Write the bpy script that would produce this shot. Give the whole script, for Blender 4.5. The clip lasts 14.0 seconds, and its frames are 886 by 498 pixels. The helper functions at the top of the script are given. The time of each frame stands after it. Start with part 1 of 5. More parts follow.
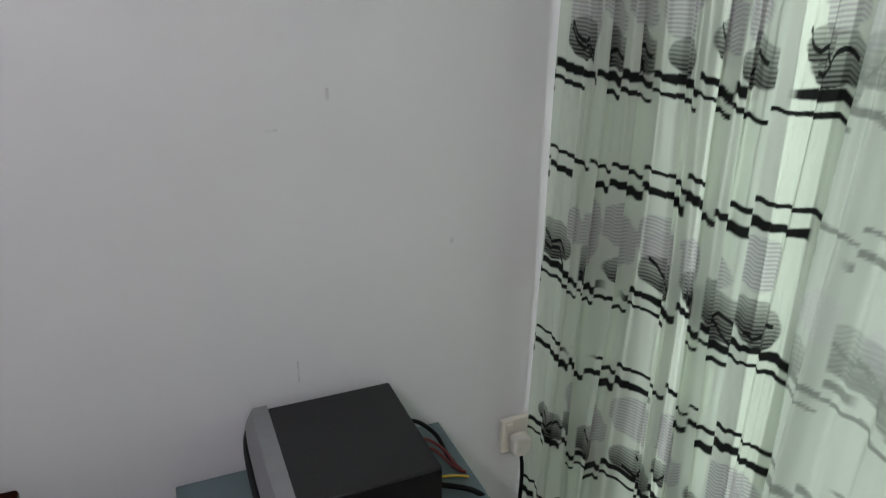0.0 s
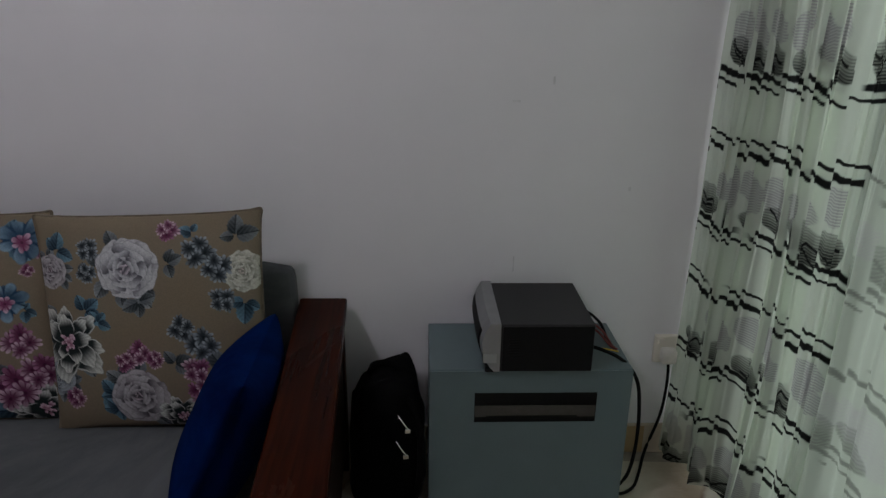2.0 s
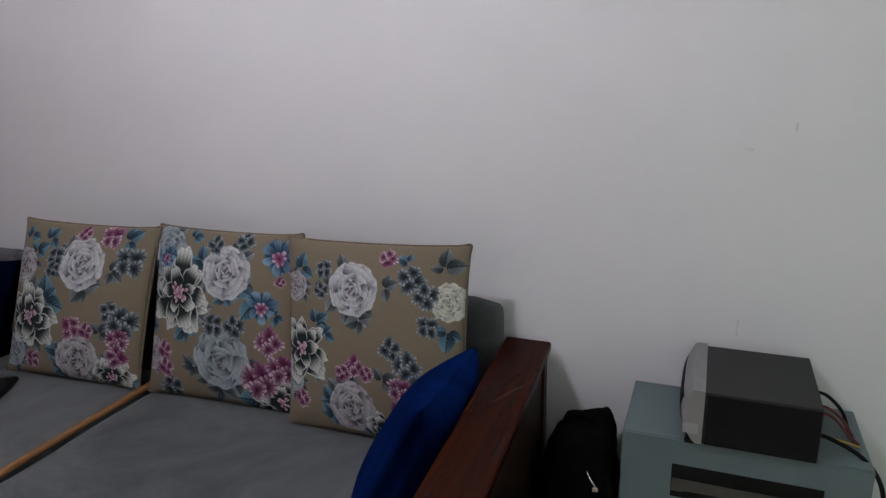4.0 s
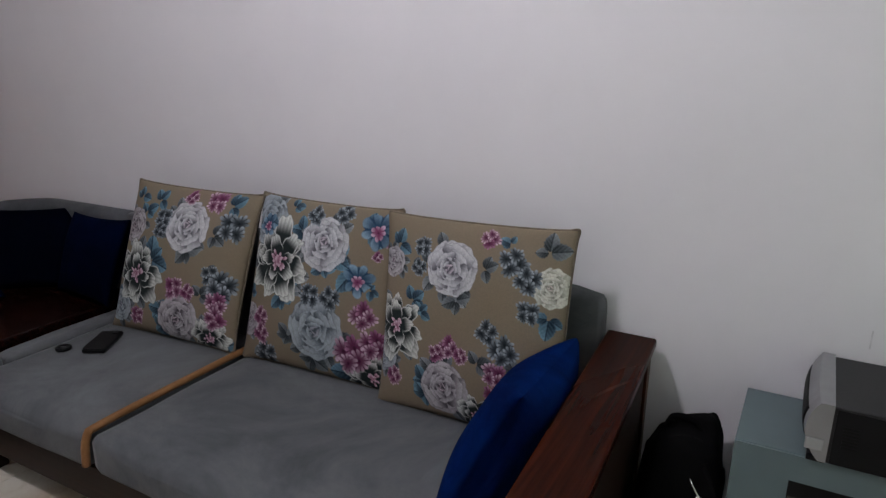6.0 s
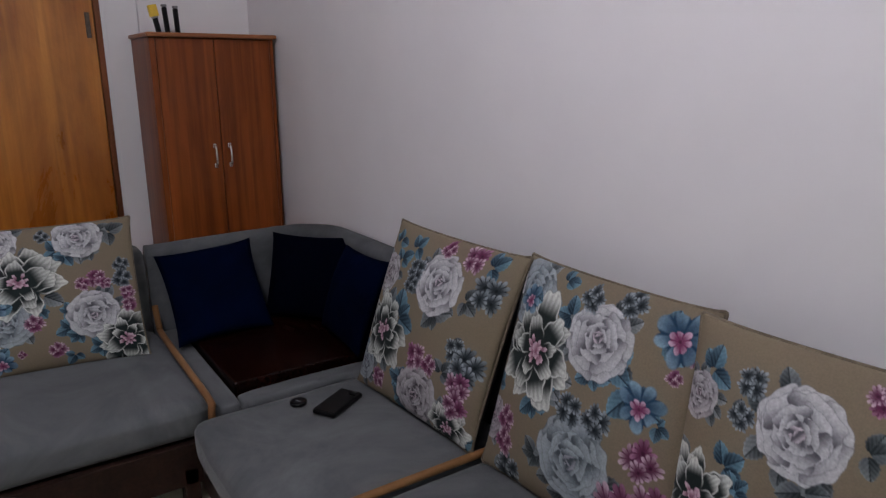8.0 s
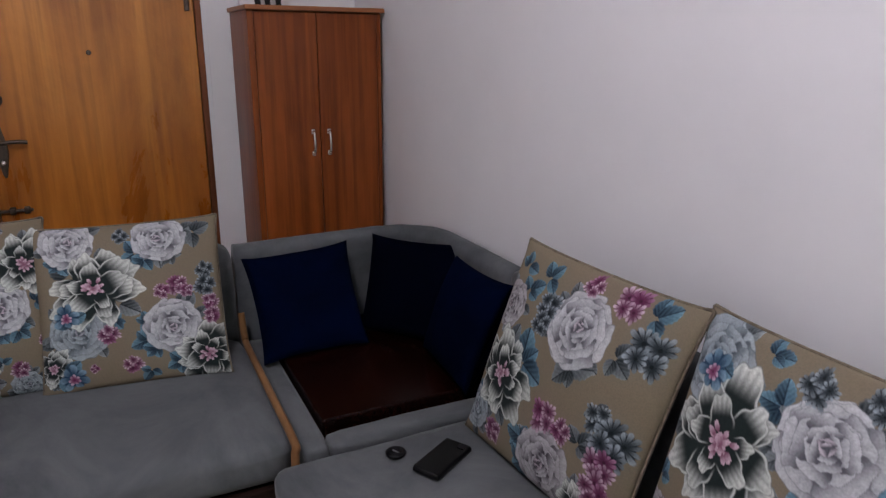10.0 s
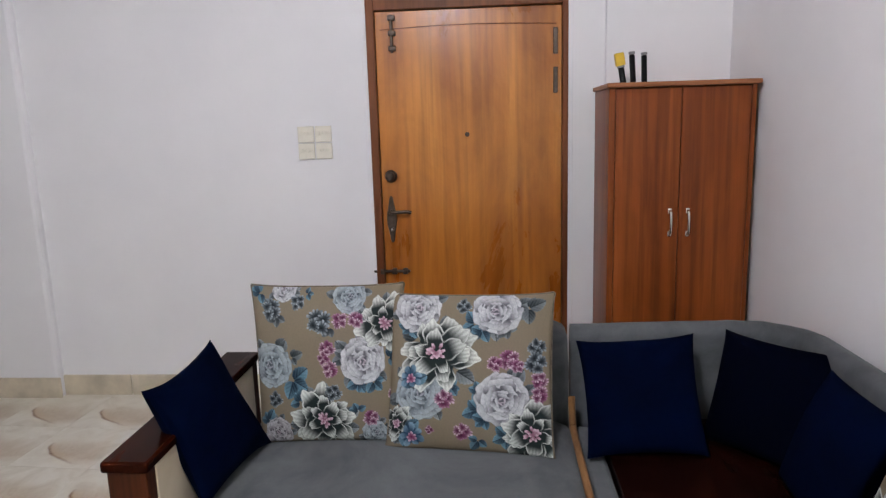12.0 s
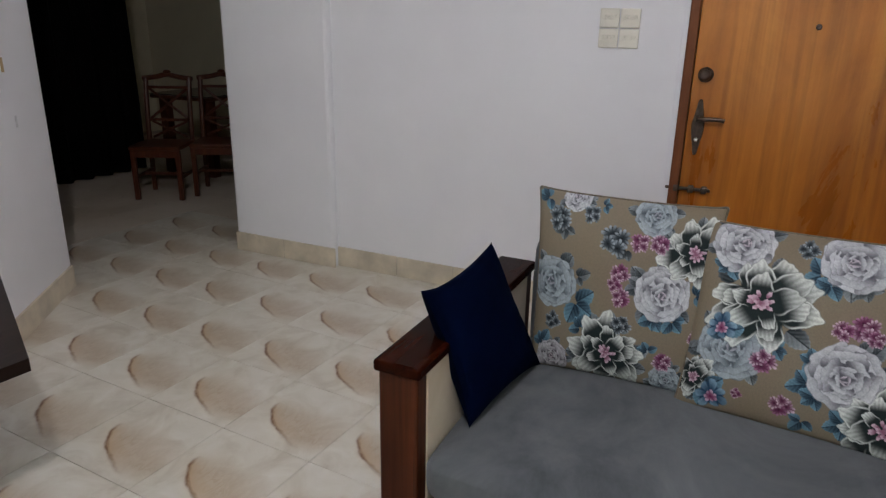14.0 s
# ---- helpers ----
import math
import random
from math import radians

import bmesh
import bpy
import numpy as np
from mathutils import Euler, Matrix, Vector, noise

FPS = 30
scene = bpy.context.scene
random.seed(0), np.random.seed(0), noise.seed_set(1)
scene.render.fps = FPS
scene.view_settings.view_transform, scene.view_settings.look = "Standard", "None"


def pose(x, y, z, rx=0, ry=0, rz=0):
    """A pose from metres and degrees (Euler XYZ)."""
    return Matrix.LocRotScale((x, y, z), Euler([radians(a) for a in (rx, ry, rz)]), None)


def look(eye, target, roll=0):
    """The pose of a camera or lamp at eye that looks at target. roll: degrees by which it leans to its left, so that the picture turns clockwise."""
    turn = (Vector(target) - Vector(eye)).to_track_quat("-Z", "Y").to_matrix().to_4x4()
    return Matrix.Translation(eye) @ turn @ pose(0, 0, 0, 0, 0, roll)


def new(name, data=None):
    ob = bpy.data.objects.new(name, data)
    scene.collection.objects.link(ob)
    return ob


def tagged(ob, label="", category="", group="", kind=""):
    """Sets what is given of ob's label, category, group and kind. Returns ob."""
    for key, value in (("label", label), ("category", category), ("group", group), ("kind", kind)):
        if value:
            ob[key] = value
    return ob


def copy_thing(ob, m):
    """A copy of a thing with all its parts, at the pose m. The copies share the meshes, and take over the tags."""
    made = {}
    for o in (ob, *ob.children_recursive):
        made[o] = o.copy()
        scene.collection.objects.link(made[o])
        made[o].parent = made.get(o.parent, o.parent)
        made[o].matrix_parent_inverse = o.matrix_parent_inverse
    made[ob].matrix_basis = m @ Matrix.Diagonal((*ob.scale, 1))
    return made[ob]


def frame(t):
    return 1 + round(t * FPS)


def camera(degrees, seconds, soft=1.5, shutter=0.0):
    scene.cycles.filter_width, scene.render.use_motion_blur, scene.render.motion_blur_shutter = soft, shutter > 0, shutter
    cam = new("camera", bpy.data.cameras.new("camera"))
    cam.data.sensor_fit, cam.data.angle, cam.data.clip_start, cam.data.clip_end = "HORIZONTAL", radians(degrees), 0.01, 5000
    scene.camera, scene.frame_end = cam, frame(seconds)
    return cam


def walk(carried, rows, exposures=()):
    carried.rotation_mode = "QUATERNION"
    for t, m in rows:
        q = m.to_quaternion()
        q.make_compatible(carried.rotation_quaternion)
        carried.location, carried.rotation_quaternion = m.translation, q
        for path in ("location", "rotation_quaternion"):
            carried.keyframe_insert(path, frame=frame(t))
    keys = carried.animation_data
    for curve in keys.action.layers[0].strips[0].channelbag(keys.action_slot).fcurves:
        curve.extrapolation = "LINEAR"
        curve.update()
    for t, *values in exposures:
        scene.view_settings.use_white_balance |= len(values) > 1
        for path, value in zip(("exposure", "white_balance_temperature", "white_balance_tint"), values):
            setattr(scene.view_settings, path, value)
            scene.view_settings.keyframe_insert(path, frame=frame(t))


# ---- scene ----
cam = camera(65.9, 14.0, soft=1.35)
# seconds, eye x y z in metres, yaw, pitch, roll in degrees
ROWS = [
    (0.0, 0.059, -1.222, 1.440, -22.92, -21.64, -0.47),
    (0.5, 0.091, -1.374, 1.450, -17.66, -19.43, 0.29),
    (1.0, 0.117, -1.625, 1.437, -11.77, -20.03, -1.52),
    (1.5, 0.078, -1.799, 1.458, -7.43, -19.27, 0.78),
    (2.0, -0.031, -1.966, 1.445, -1.90, -19.75, -0.76),
    (2.5, -0.100, -2.055, 1.392, 4.89, -19.02, -0.27),
    (3.0, -0.020, -2.009, 1.415, 14.75, -17.24, -0.40),
    (3.5, 0.114, -1.944, 1.439, 17.73, -15.81, -0.82),
    (4.0, 0.158, -1.941, 1.438, 21.34, -15.84, 1.21),
    (4.2, 0.141, -1.953, 1.444, 23.61, -17.63, 0.17),
    (6.3, 0.041, -1.892, 1.390, 29.04, -16.03, -0.45),
    (6.5, -0.049, -1.857, 1.423, 28.87, -15.04, -0.48),
    (7.0, -0.204, -1.745, 1.416, 34.30, -13.85, -2.40),
    (7.5, -0.265, -1.495, 1.393, 46.14, -14.62, 0.52),
    (7.7, -0.265, -1.395, 1.374, 52.31, -14.26, 0.70),
    (9.8, -0.693, -1.238, 1.361, 61.96, -15.95, -1.05),
    (10.0, -0.706, -1.203, 1.388, 63.76, -16.73, -0.53),
    (10.5, -0.795, -1.124, 1.400, 76.05, -13.68, 1.83),
    (11.0, -0.838, -1.077, 1.409, 83.85, -12.90, 1.62),
    (11.5, -0.848, -1.069, 1.416, 86.95, -12.42, 1.66),
    (12.0, -0.819, -1.093, 1.402, 94.10, -10.59, 1.66),
    (12.5, -0.843, -1.115, 1.378, 101.11, -13.29, 4.25),
    (13.0, -0.916, -1.180, 1.362, 108.09, -15.32, 4.94),
    (13.5, -1.036, -1.273, 1.353, 108.85, -16.07, 0.42),
    (14.0, -1.106, -1.336, 1.342, 115.45, -18.61, -0.95),
]
# seconds, stops, white balance: the clip's camera drifts a little from magenta to green as it turns to the door wall
EXPOSURES = [(t, stops, 6500, tint) for t, stops, tint in (
    (0.0, -0.42, 9), (0.5, -0.67, 9), (1.0, -0.86, 9), (1.5, -1.14, 10), (2.0, -1.14, 10), (2.6, -1.00, 10), (3.0, -0.56, 11), (3.5, -0.30, 11), (4.2, -0.27, 11),
    (6.3, -0.18, 12), (7.7, -0.24, 14), (10.0, 0.12, 15), (10.6, 0.56, 13), (12.0, 0.74, 9), (13.0, 0.46, 7), (14.0, 0.38, 7))]
walk(cam, [(t, pose(x, y, z, 90 + pitch, roll, yaw)) for t, x, y, z, yaw, pitch, roll in ROWS], EXPOSURES)

# ---- daylight: a pale sky outside and its light in the wide window behind the curtain ----
world = bpy.data.worlds.new("sky")
scene.world = world
world.use_nodes = True
wn = world.node_tree
sky = wn.nodes.new("ShaderNodeTexSky")
sky.sky_type, sky.sun_disc = "NISHITA", False
sky.sun_elevation, sky.sun_rotation = radians(40), radians(200)
wn.links.new(sky.outputs[0], wn.nodes["Background"].inputs[0])
wn.nodes["Background"].inputs[1].default_value = 0.1

WIN_Y0, WIN_Y1, WIN_Z0, WIN_Z1, EAST = -2.36, -0.26, 0.06, 2.25, 1.0
lamp = bpy.data.lights.new("window_daylight", "AREA")
lamp.shape, lamp.size, lamp.size_y, lamp.energy, lamp.color = "RECTANGLE", 2.0, 2.15, 22, (0.94, 1.0, 0.955)
lamp_ob = new("window_daylight", lamp)
lamp_ob.matrix_world = look((EAST + 0.14, (WIN_Y0 + WIN_Y1) / 2, 1.16), (-3.0, (WIN_Y0 + WIN_Y1) / 2, 1.0))


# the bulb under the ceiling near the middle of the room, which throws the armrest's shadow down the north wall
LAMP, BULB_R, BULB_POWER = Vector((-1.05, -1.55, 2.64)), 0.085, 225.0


# ---- materials ----
def material(name, build):
    m = bpy.data.materials.new(name)
    m.use_nodes = True
    t = m.node_tree
    build(t, t.nodes["Principled BSDF"])
    return m


def node(t, kind, **values):
    n = t.nodes.new("ShaderNode" + kind)
    for key, v in values.items():
        n.inputs[key.replace("_", " ")].default_value = v
    return n


def ramp(t, fac, stops):
    n = t.nodes.new("ShaderNodeValToRGB")
    e = n.color_ramp.elements
    while len(e) < len(stops):
        e.new(0.5)
    for el, (p, c) in zip(e, stops):
        el.position, el.color = p, (*c, 1)
    t.links.new(fac, n.inputs[0])
    return n.outputs[0]


def coords(t, scale=(1, 1, 1), kind="Object", turn=(0, 0, 0)):
    c, m = t.nodes.new("ShaderNodeTexCoord"), t.nodes.new("ShaderNodeMapping")
    m.inputs["Scale"].default_value, m.inputs["Rotation"].default_value = scale, turn
    t.links.new(c.outputs[kind], m.inputs[0])
    return m.outputs[0]


def noise_tex(t, vec, scale, detail=4, rough=0.55, warp=0.0):
    n = node(t, "TexNoise", Scale=scale, Detail=detail, Roughness=rough, Distortion=warp)
    t.links.new(vec, n.inputs["Vector"])
    return n.outputs["Fac"]


def bump(t, b, height, strength, distance=0.01):
    n = node(t, "Bump", Strength=strength, Distance=distance)
    t.links.new(height, n.inputs["Height"])
    t.links.new(n.outputs[0], b.inputs["Normal"])


def mixed(t, fac, a, b, mode="MIX"):
    n = t.nodes.new("ShaderNodeMix")
    n.data_type, n.blend_type = "RGBA", mode
    for sock, v in ((n.inputs[0], fac), (n.inputs[6], a), (n.inputs[7], b)):
        if isinstance(v, (int, float)):
            sock.default_value = v
        elif isinstance(v, tuple):
            sock.default_value = (*v, 1)
        else:
            t.links.new(v, sock)
    return n.outputs[2]


def plaster(base, dirt):
    def build(t, b):
        v = coords(t)
        big, fine = noise_tex(t, v, 1.3, 5, 0.6), noise_tex(t, v, 60, 3)
        c = ramp(t, big, [(0.25, dirt), (0.6, base)])
        t.links.new(c, b.inputs["Base Color"])
        b.inputs["Roughness"].default_value = 0.62
        bump(t, b, mixed(t, 0.35, big, fine), 0.16, 0.006)
    return build


def timber(dark, mid, light, along, rough, scale=1.0, wear=0.0, cloudy=0.35, gloss=0.24):
    """Varnished wood with its grain along the axis given."""
    def build(t, b):
        s = [14 * scale] * 3
        s["xyz".index(along)] = 0.9 * scale
        v = coords(t, s)
        figure = noise_tex(t, v, 1.0, 5, 0.6, 1.2)
        s2 = [90 * scale] * 3
        s2["xyz".index(along)] = 3 * scale
        pores = noise_tex(t, coords(t, s2), 1.0, 2)
        c = ramp(t, figure, [(0.22, dark), (0.48, mid), (0.75, light)])
        c = mixed(t, ramp(t, pores, [(0.35, (0.35, 0.35, 0.35)), (0.55, (1, 1, 1))]), dark, c)
        s3 = [2.6] * 3
        s3["xyz".index(along)] = 1.1
        broad = noise_tex(t, coords(t, s3), 1.0, 8, 0.66, 0.5)
        c = mixed(t, cloudy, c, ramp(t, broad, [(0.3, dark), (0.7, light)]))
        t.links.new(c, b.inputs["Base Color"])
        r = node(t, "MapRange", To_Min=rough - 0.06, To_Max=rough + 0.14 + wear)
        t.links.new(broad, r.inputs[0])
        t.links.new(r.outputs[0], b.inputs["Roughness"])
        b.inputs["Specular IOR Level"].default_value = gloss
        bump(t, b, pores, 0.05, 0.002)
    return build


def cloth(dark, light, scale, sheen=0.4, rough=0.9, nap=3.0, spec=0.08):
    def build(t, b):
        v = coords(t)
        c = ramp(t, noise_tex(t, v, nap, 6, 0.7, 0.6), [(0.3, dark), (0.7, light)])
        t.links.new(c, b.inputs["Base Color"])
        b.inputs["Roughness"].default_value = rough
        b.inputs["Sheen Weight"].default_value = sheen
        b.inputs["Sheen Roughness"].default_value = 0.4
        b.inputs["Specular IOR Level"].default_value = spec
        bump(t, b, noise_tex(t, v, scale, 3), 0.25, 0.002)
    return build


def plain(colour, rough=0.5, metal=0.0, spots=0.12, scale=25, spec=0.5):
    def build(t, b):
        f = noise_tex(t, coords(t), scale, 4)
        lo = tuple(c * (1 - spots) for c in colour)
        hi = tuple(min(1, c * (1 + spots)) for c in colour)
        t.links.new(ramp(t, f, [(0.3, lo), (0.7, hi)]), b.inputs["Base Color"])
        b.inputs["Roughness"].default_value, b.inputs["Metallic"].default_value = rough, metal
        b.inputs["Specular IOR Level"].default_value = spec
        bump(t, b, f, 0.05, 0.002)
    return build


def printed_fabric(t, b):
    a = t.nodes.new("ShaderNodeAttribute")
    a.attribute_name = "print"
    v = coords(t)
    weave = noise_tex(t, v, 260, 2)
    c = mixed(t, 0.07, a.outputs["Color"], ramp(t, weave, [(0.35, (0.0, 0.0, 0.0)), (0.65, (0.8, 0.8, 0.8))]), "OVERLAY")
    t.links.new(c, b.inputs["Base Color"])
    b.inputs["Roughness"].default_value, b.inputs["Specular IOR Level"].default_value = 0.75, 0.2
    bump(t, b, mixed(t, 0.5, weave, noise_tex(t, v, 14, 3)), 0.25, 0.003)


def sheer_fabric(t, b, clear_part=0.36):
    a = t.nodes.new("ShaderNodeAttribute")
    a.attribute_name = "print"
    weave = noise_tex(t, coords(t), 420, 2)
    t.links.new(a.outputs["Color"], b.inputs["Base Color"])
    b.inputs["Roughness"].default_value = 0.7
    bump(t, b, weave, 0.1, 0.001)
    tr, clear = t.nodes.new("ShaderNodeBsdfTranslucent"), t.nodes.new("ShaderNodeBsdfTransparent")
    t.links.new(a.outputs["Color"], tr.inputs["Color"])
    t.links.new(a.outputs["Color"], clear.inputs["Color"])
    m1, m2 = node(t, "MixShader", Fac=0.55), node(t, "MixShader", Fac=clear_part)
    t.links.new(b.outputs[0], m1.inputs[1])
    t.links.new(tr.outputs[0], m1.inputs[2])
    t.links.new(m1.outputs[0], m2.inputs[1])
    t.links.new(clear.outputs[0], m2.inputs[2])
    t.links.new(m2.outputs[0], t.nodes["Material Output"].inputs["Surface"])


def marble_tile(t, b):
    """Cream glazed tile: soft clouds and, on each one, a shell-shaped patch with a brown rim."""
    c = t.nodes.new("ShaderNodeTexCoord")
    info = t.nodes.new("ShaderNodeObjectInfo")
    shift = t.nodes.new("ShaderNodeVectorMath")
    shift.operation = "MULTIPLY_ADD"
    shift.inputs[1].default_value = (1, 1, 1)
    t.links.new(c.outputs["Object"], shift.inputs[0])
    comb = t.nodes.new("ShaderNodeCombineXYZ")
    mul = node(t, "Math")
    mul.operation, mul.inputs[1].default_value = "MULTIPLY", 40
    t.links.new(info.outputs["Random"], mul.inputs[0])
    t.links.new(mul.outputs[0], comb.inputs[2])
    t.links.new(comb.outputs[0], shift.inputs[2])
    cloud = noise_tex(t, shift.outputs[0], 7, 6, 0.6, 0.8)
    streak = noise_tex(t, shift.outputs[0], 22, 4, 0.6, 1.5)
    base = ramp(t, cloud, [(0.25, (0.54, 0.475, 0.375)), (0.5, (0.68, 0.63, 0.53)), (0.8, (0.79, 0.755, 0.68))])
    # the shell: a patch bounded by an arc, its rim brown and strongest at one end
    warp = noise_tex(t, c.outputs["Object"], 8, 3)
    sep = t.nodes.new("ShaderNodeSeparateXYZ")
    t.links.new(c.outputs["Object"], sep.inputs[0])

    def math(op, x, y=0.0):
        n = t.nodes.new("ShaderNodeMath")
        n.operation = op
        for s, val in zip(n.inputs, (x, y)):
            if isinstance(val, (int, float)):
                s.default_value = val
            else:
                t.links.new(val, s)
        return n.outputs[0]

    def ranged(value, lo, hi, a=0.0, z=1.0):
        n = node(t, "MapRange", From_Min=lo, From_Max=hi, To_Min=a, To_Max=z)
        t.links.new(value, n.inputs[0])
        return n.outputs[0]
    u = math("ADD", sep.outputs[0], 0.07)
    w = math("ADD", sep.outputs[1], -0.125)
    d = math("SQRT", math("ADD", math("MULTIPLY", u, u), math("MULTIPLY", w, w)))
    angle = math("ARCTAN2", w, u)
    reach = math("ADD", ranged(angle, -0.65, -1.35, 0.222, 0.270), math("MULTIPLY", math("SUBTRACT", warp, 0.5), 0.04))
    inside = math("SUBTRACT", reach, d)
    along = math("MULTIPLY", ranged(angle, -1.45, -1.25), ranged(angle, -0.05, -0.85))
    line = ranged(math("ABSOLUTE", math("SUBTRACT", inside, 0.004)), 0.0015, 0.0105, 1.0, 0.0)
    rimf = math("MULTIPLY", math("MULTIPLY", line, along), ranged(streak, 0.3, 0.6, 0.45, 1.0))
    wash = math("MULTIPLY", math("MULTIPLY", ranged(inside, 0.0, 0.006), ranged(inside, 0.01, 0.06, 1.0, 0.0)), math("MULTIPLY", along, 0.75))
    patch = math("MULTIPLY", math("MULTIPLY", ranged(inside, -0.015, 0.05), ranged(angle, -1.7, -1.1)), math("MULTIPLY", ranged(angle, 1.2, 0.1), ranged(inside, 0.26, 0.08, 0.0, 0.75)))
    vein = ranged(math("ABSOLUTE", math("SUBTRACT", noise_tex(t, coords(t, (9, 26, 9)), 1.0, 3, 0.6, 1.0), 0.5)), 0.0, 0.06, 0.65, 0.0)
    beige = mixed(t, vein, mixed(t, streak, (0.42, 0.315, 0.21), (0.56, 0.455, 0.335)), (0.40, 0.28, 0.17))
    col = mixed(t, patch, base, beige)
    col = mixed(t, wash, col, (0.46, 0.29, 0.14))
    col = mixed(t, rimf, col, (0.17, 0.062, 0.014))
    t.links.new(col, b.inputs["Base Color"])
    b.inputs["Roughness"].default_value = 0.28
    bump(t, b, streak, 0.03, 0.002)


WALL = material("white_wall_paint", plaster((0.83, 0.82, 0.835), (0.775, 0.765, 0.785)))
CEIL = material("white_ceiling_paint", plaster((0.82, 0.82, 0.82), (0.78, 0.78, 0.78)))
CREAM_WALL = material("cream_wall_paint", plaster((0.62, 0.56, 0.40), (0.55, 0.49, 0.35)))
TILE = material("cream_shell_tile", marble_tile)
GROUT = material("grey_grout", plain((0.42, 0.37, 0.31), 0.9))
SKIRT = material("cream_marble_skirting", plain((0.60, 0.52, 0.40), 0.35, 0.0, 0.20, 7))
DOOR_WOOD = material("varnished_teak", timber((0.16, 0.034, 0.003), (0.46, 0.135, 0.015), (0.74, 0.295, 0.048), "z", 0.24, 0.34, 0.03, 0.50, 0.5))
FRAME_WOOD = material("dark_teak_frame", timber((0.08, 0.024, 0.008), (0.18, 0.056, 0.018), (0.27, 0.090, 0.030), "z", 0.42, 0.8))
CUPBOARD_WOOD = material("reddish_veneer", timber((0.065, 0.012, 0.003), (0.22, 0.050, 0.009), (0.35, 0.095, 0.018), "z", 0.30, 0.45, 0.05, 0.35))
CUPBOARD_TOP = material("light_edge_veneer", timber((0.20, 0.07, 0.03), (0.34, 0.13, 0.05), (0.45, 0.19, 0.08), "y", 0.35, 0.6))
ARM_WOOD_Y = material("mahogany_lengthwise", timber((0.004, 0.0007, 0.0004), (0.018, 0.0028, 0.0008), (0.046, 0.0085, 0.0020), "y", 0.22, 0.8, 0.0, 0.10, 0.04))
ARM_WOOD_X = material("mahogany_crosswise", timber((0.004, 0.0007, 0.0004), (0.018, 0.0028, 0.0008), (0.046, 0.0085, 0.0020), "x", 0.22, 0.8, 0.0, 0.10, 0.04))
ARM_WOOD_Z = material("mahogany_upright", timber((0.014, 0.003, 0.0014), (0.044, 0.010, 0.004), (0.090, 0.024, 0.008), "z", 0.30, 0.8, 0.0, 0.35, 0.12))
PANEL_WOOD = material("dark_glossy_panel", timber((0.002, 0.0007, 0.0005), (0.006, 0.0013, 0.0008), (0.015, 0.003, 0.0014), "x", 0.22, 0.7, 0.0, 0.35, 0.10))
BLACK_WOOD = material("black_stained_wood", timber((0.008, 0.005, 0.004), (0.018, 0.010, 0.008), (0.030, 0.014, 0.009), "x", 0.35, 1.0, 0.0, 0.35, 0.1))
GREY_VELVET = material("grey_velvet", cloth((0.058, 0.063, 0.068), (0.128, 0.134, 0.141), 500, 0.15, 0.9, 2.6))
TAN_PIPING = material("tan_piping", cloth((0.15, 0.070, 0.028), (0.27, 0.135, 0.055), 300, 0.1))
CREAM_CLOTH = material("cream_lining", cloth((0.50, 0.41, 0.28), (0.62, 0.53, 0.38), 300, 0.2))
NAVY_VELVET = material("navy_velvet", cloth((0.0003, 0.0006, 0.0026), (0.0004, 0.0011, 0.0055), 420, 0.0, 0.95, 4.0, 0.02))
# the blue below, darkened so that deep shade is in the colour
SHADED_BLUE_VELVET = material("shaded_blue_velvet", cloth((0.0002, 0.0008, 0.0042), (0.0003, 0.0028, 0.0155), 420, 0.0, 0.9, 4.0, 0.02))
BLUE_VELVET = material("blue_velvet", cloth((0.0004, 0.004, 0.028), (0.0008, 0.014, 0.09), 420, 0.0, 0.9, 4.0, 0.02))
FLORAL = material("floral_print", printed_fabric)
WELT = material("tan_welt", cloth((0.085, 0.070, 0.052), (0.21, 0.17, 0.125), 300, 0.1, 0.9, 34.0))
SHEER = material("sheer_print", sheer_fabric)
SHEER_DENSE = material("sheer_print_dense", lambda t, b: sheer_fabric(t, b, 0.10))
STEEL_PAINT = material("grey_blue_steel_paint", plain((0.105, 0.147, 0.158), 0.45, 0.0, 0.06, 6))
SLOT_BLACK = material("black_slot", plain((0.004, 0.004, 0.004), 0.6, spec=0.15))
SLOT_BAND = material("smoked_window", plain((0.045, 0.042, 0.038), 0.2))
AMP_CASE = material("charcoal_case", plain((0.020, 0.020, 0.021), 0.55, 0.0, 0.1, 120, 0.3))
SILVER = material("silver_plastic", plain((0.27, 0.27, 0.28), 0.38, 0.5, 0.05))
PALE_SILVER = material("pale_silver_plastic", plain((0.33, 0.33, 0.34), 0.35, 0.2, 0.05))
CHROME = material("satin_chrome", plain((0.75, 0.72, 0.68), 0.22, 1.0, 0.04))
BRONZE = material("aged_bronze", plain((0.10, 0.075, 0.06), 0.42, 0.8, 0.3, 60))
SWITCH = material("ivory_plastic", plain((0.78, 0.74, 0.64), 0.4, 0.0, 0.03))
BLACK_PLASTIC = material("black_plastic", plain((0.005, 0.005, 0.006), 0.35, spec=0.15))
BLACK_NYLON = material("black_nylon", cloth((0.0008, 0.0008, 0.0009), (0.0020, 0.0020, 0.0023), 600, 0.0, 0.9, 8))
BLACK_CABLE = material("black_cable", plain((0.004, 0.004, 0.004), 0.6, spec=0.15))
RED_CABLE = material("red_cable", plain((0.16, 0.02, 0.02), 0.45))
YELLOW = material("yellow_plastic", plain((0.75, 0.50, 0.04), 0.45))
WHITE_PLASTIC = material("white_plastic", plain((0.75, 0.72, 0.66), 0.4))
STAIN = material("brown_stained_marble", plaster((0.52, 0.38, 0.20), (0.34, 0.20, 0.09)))
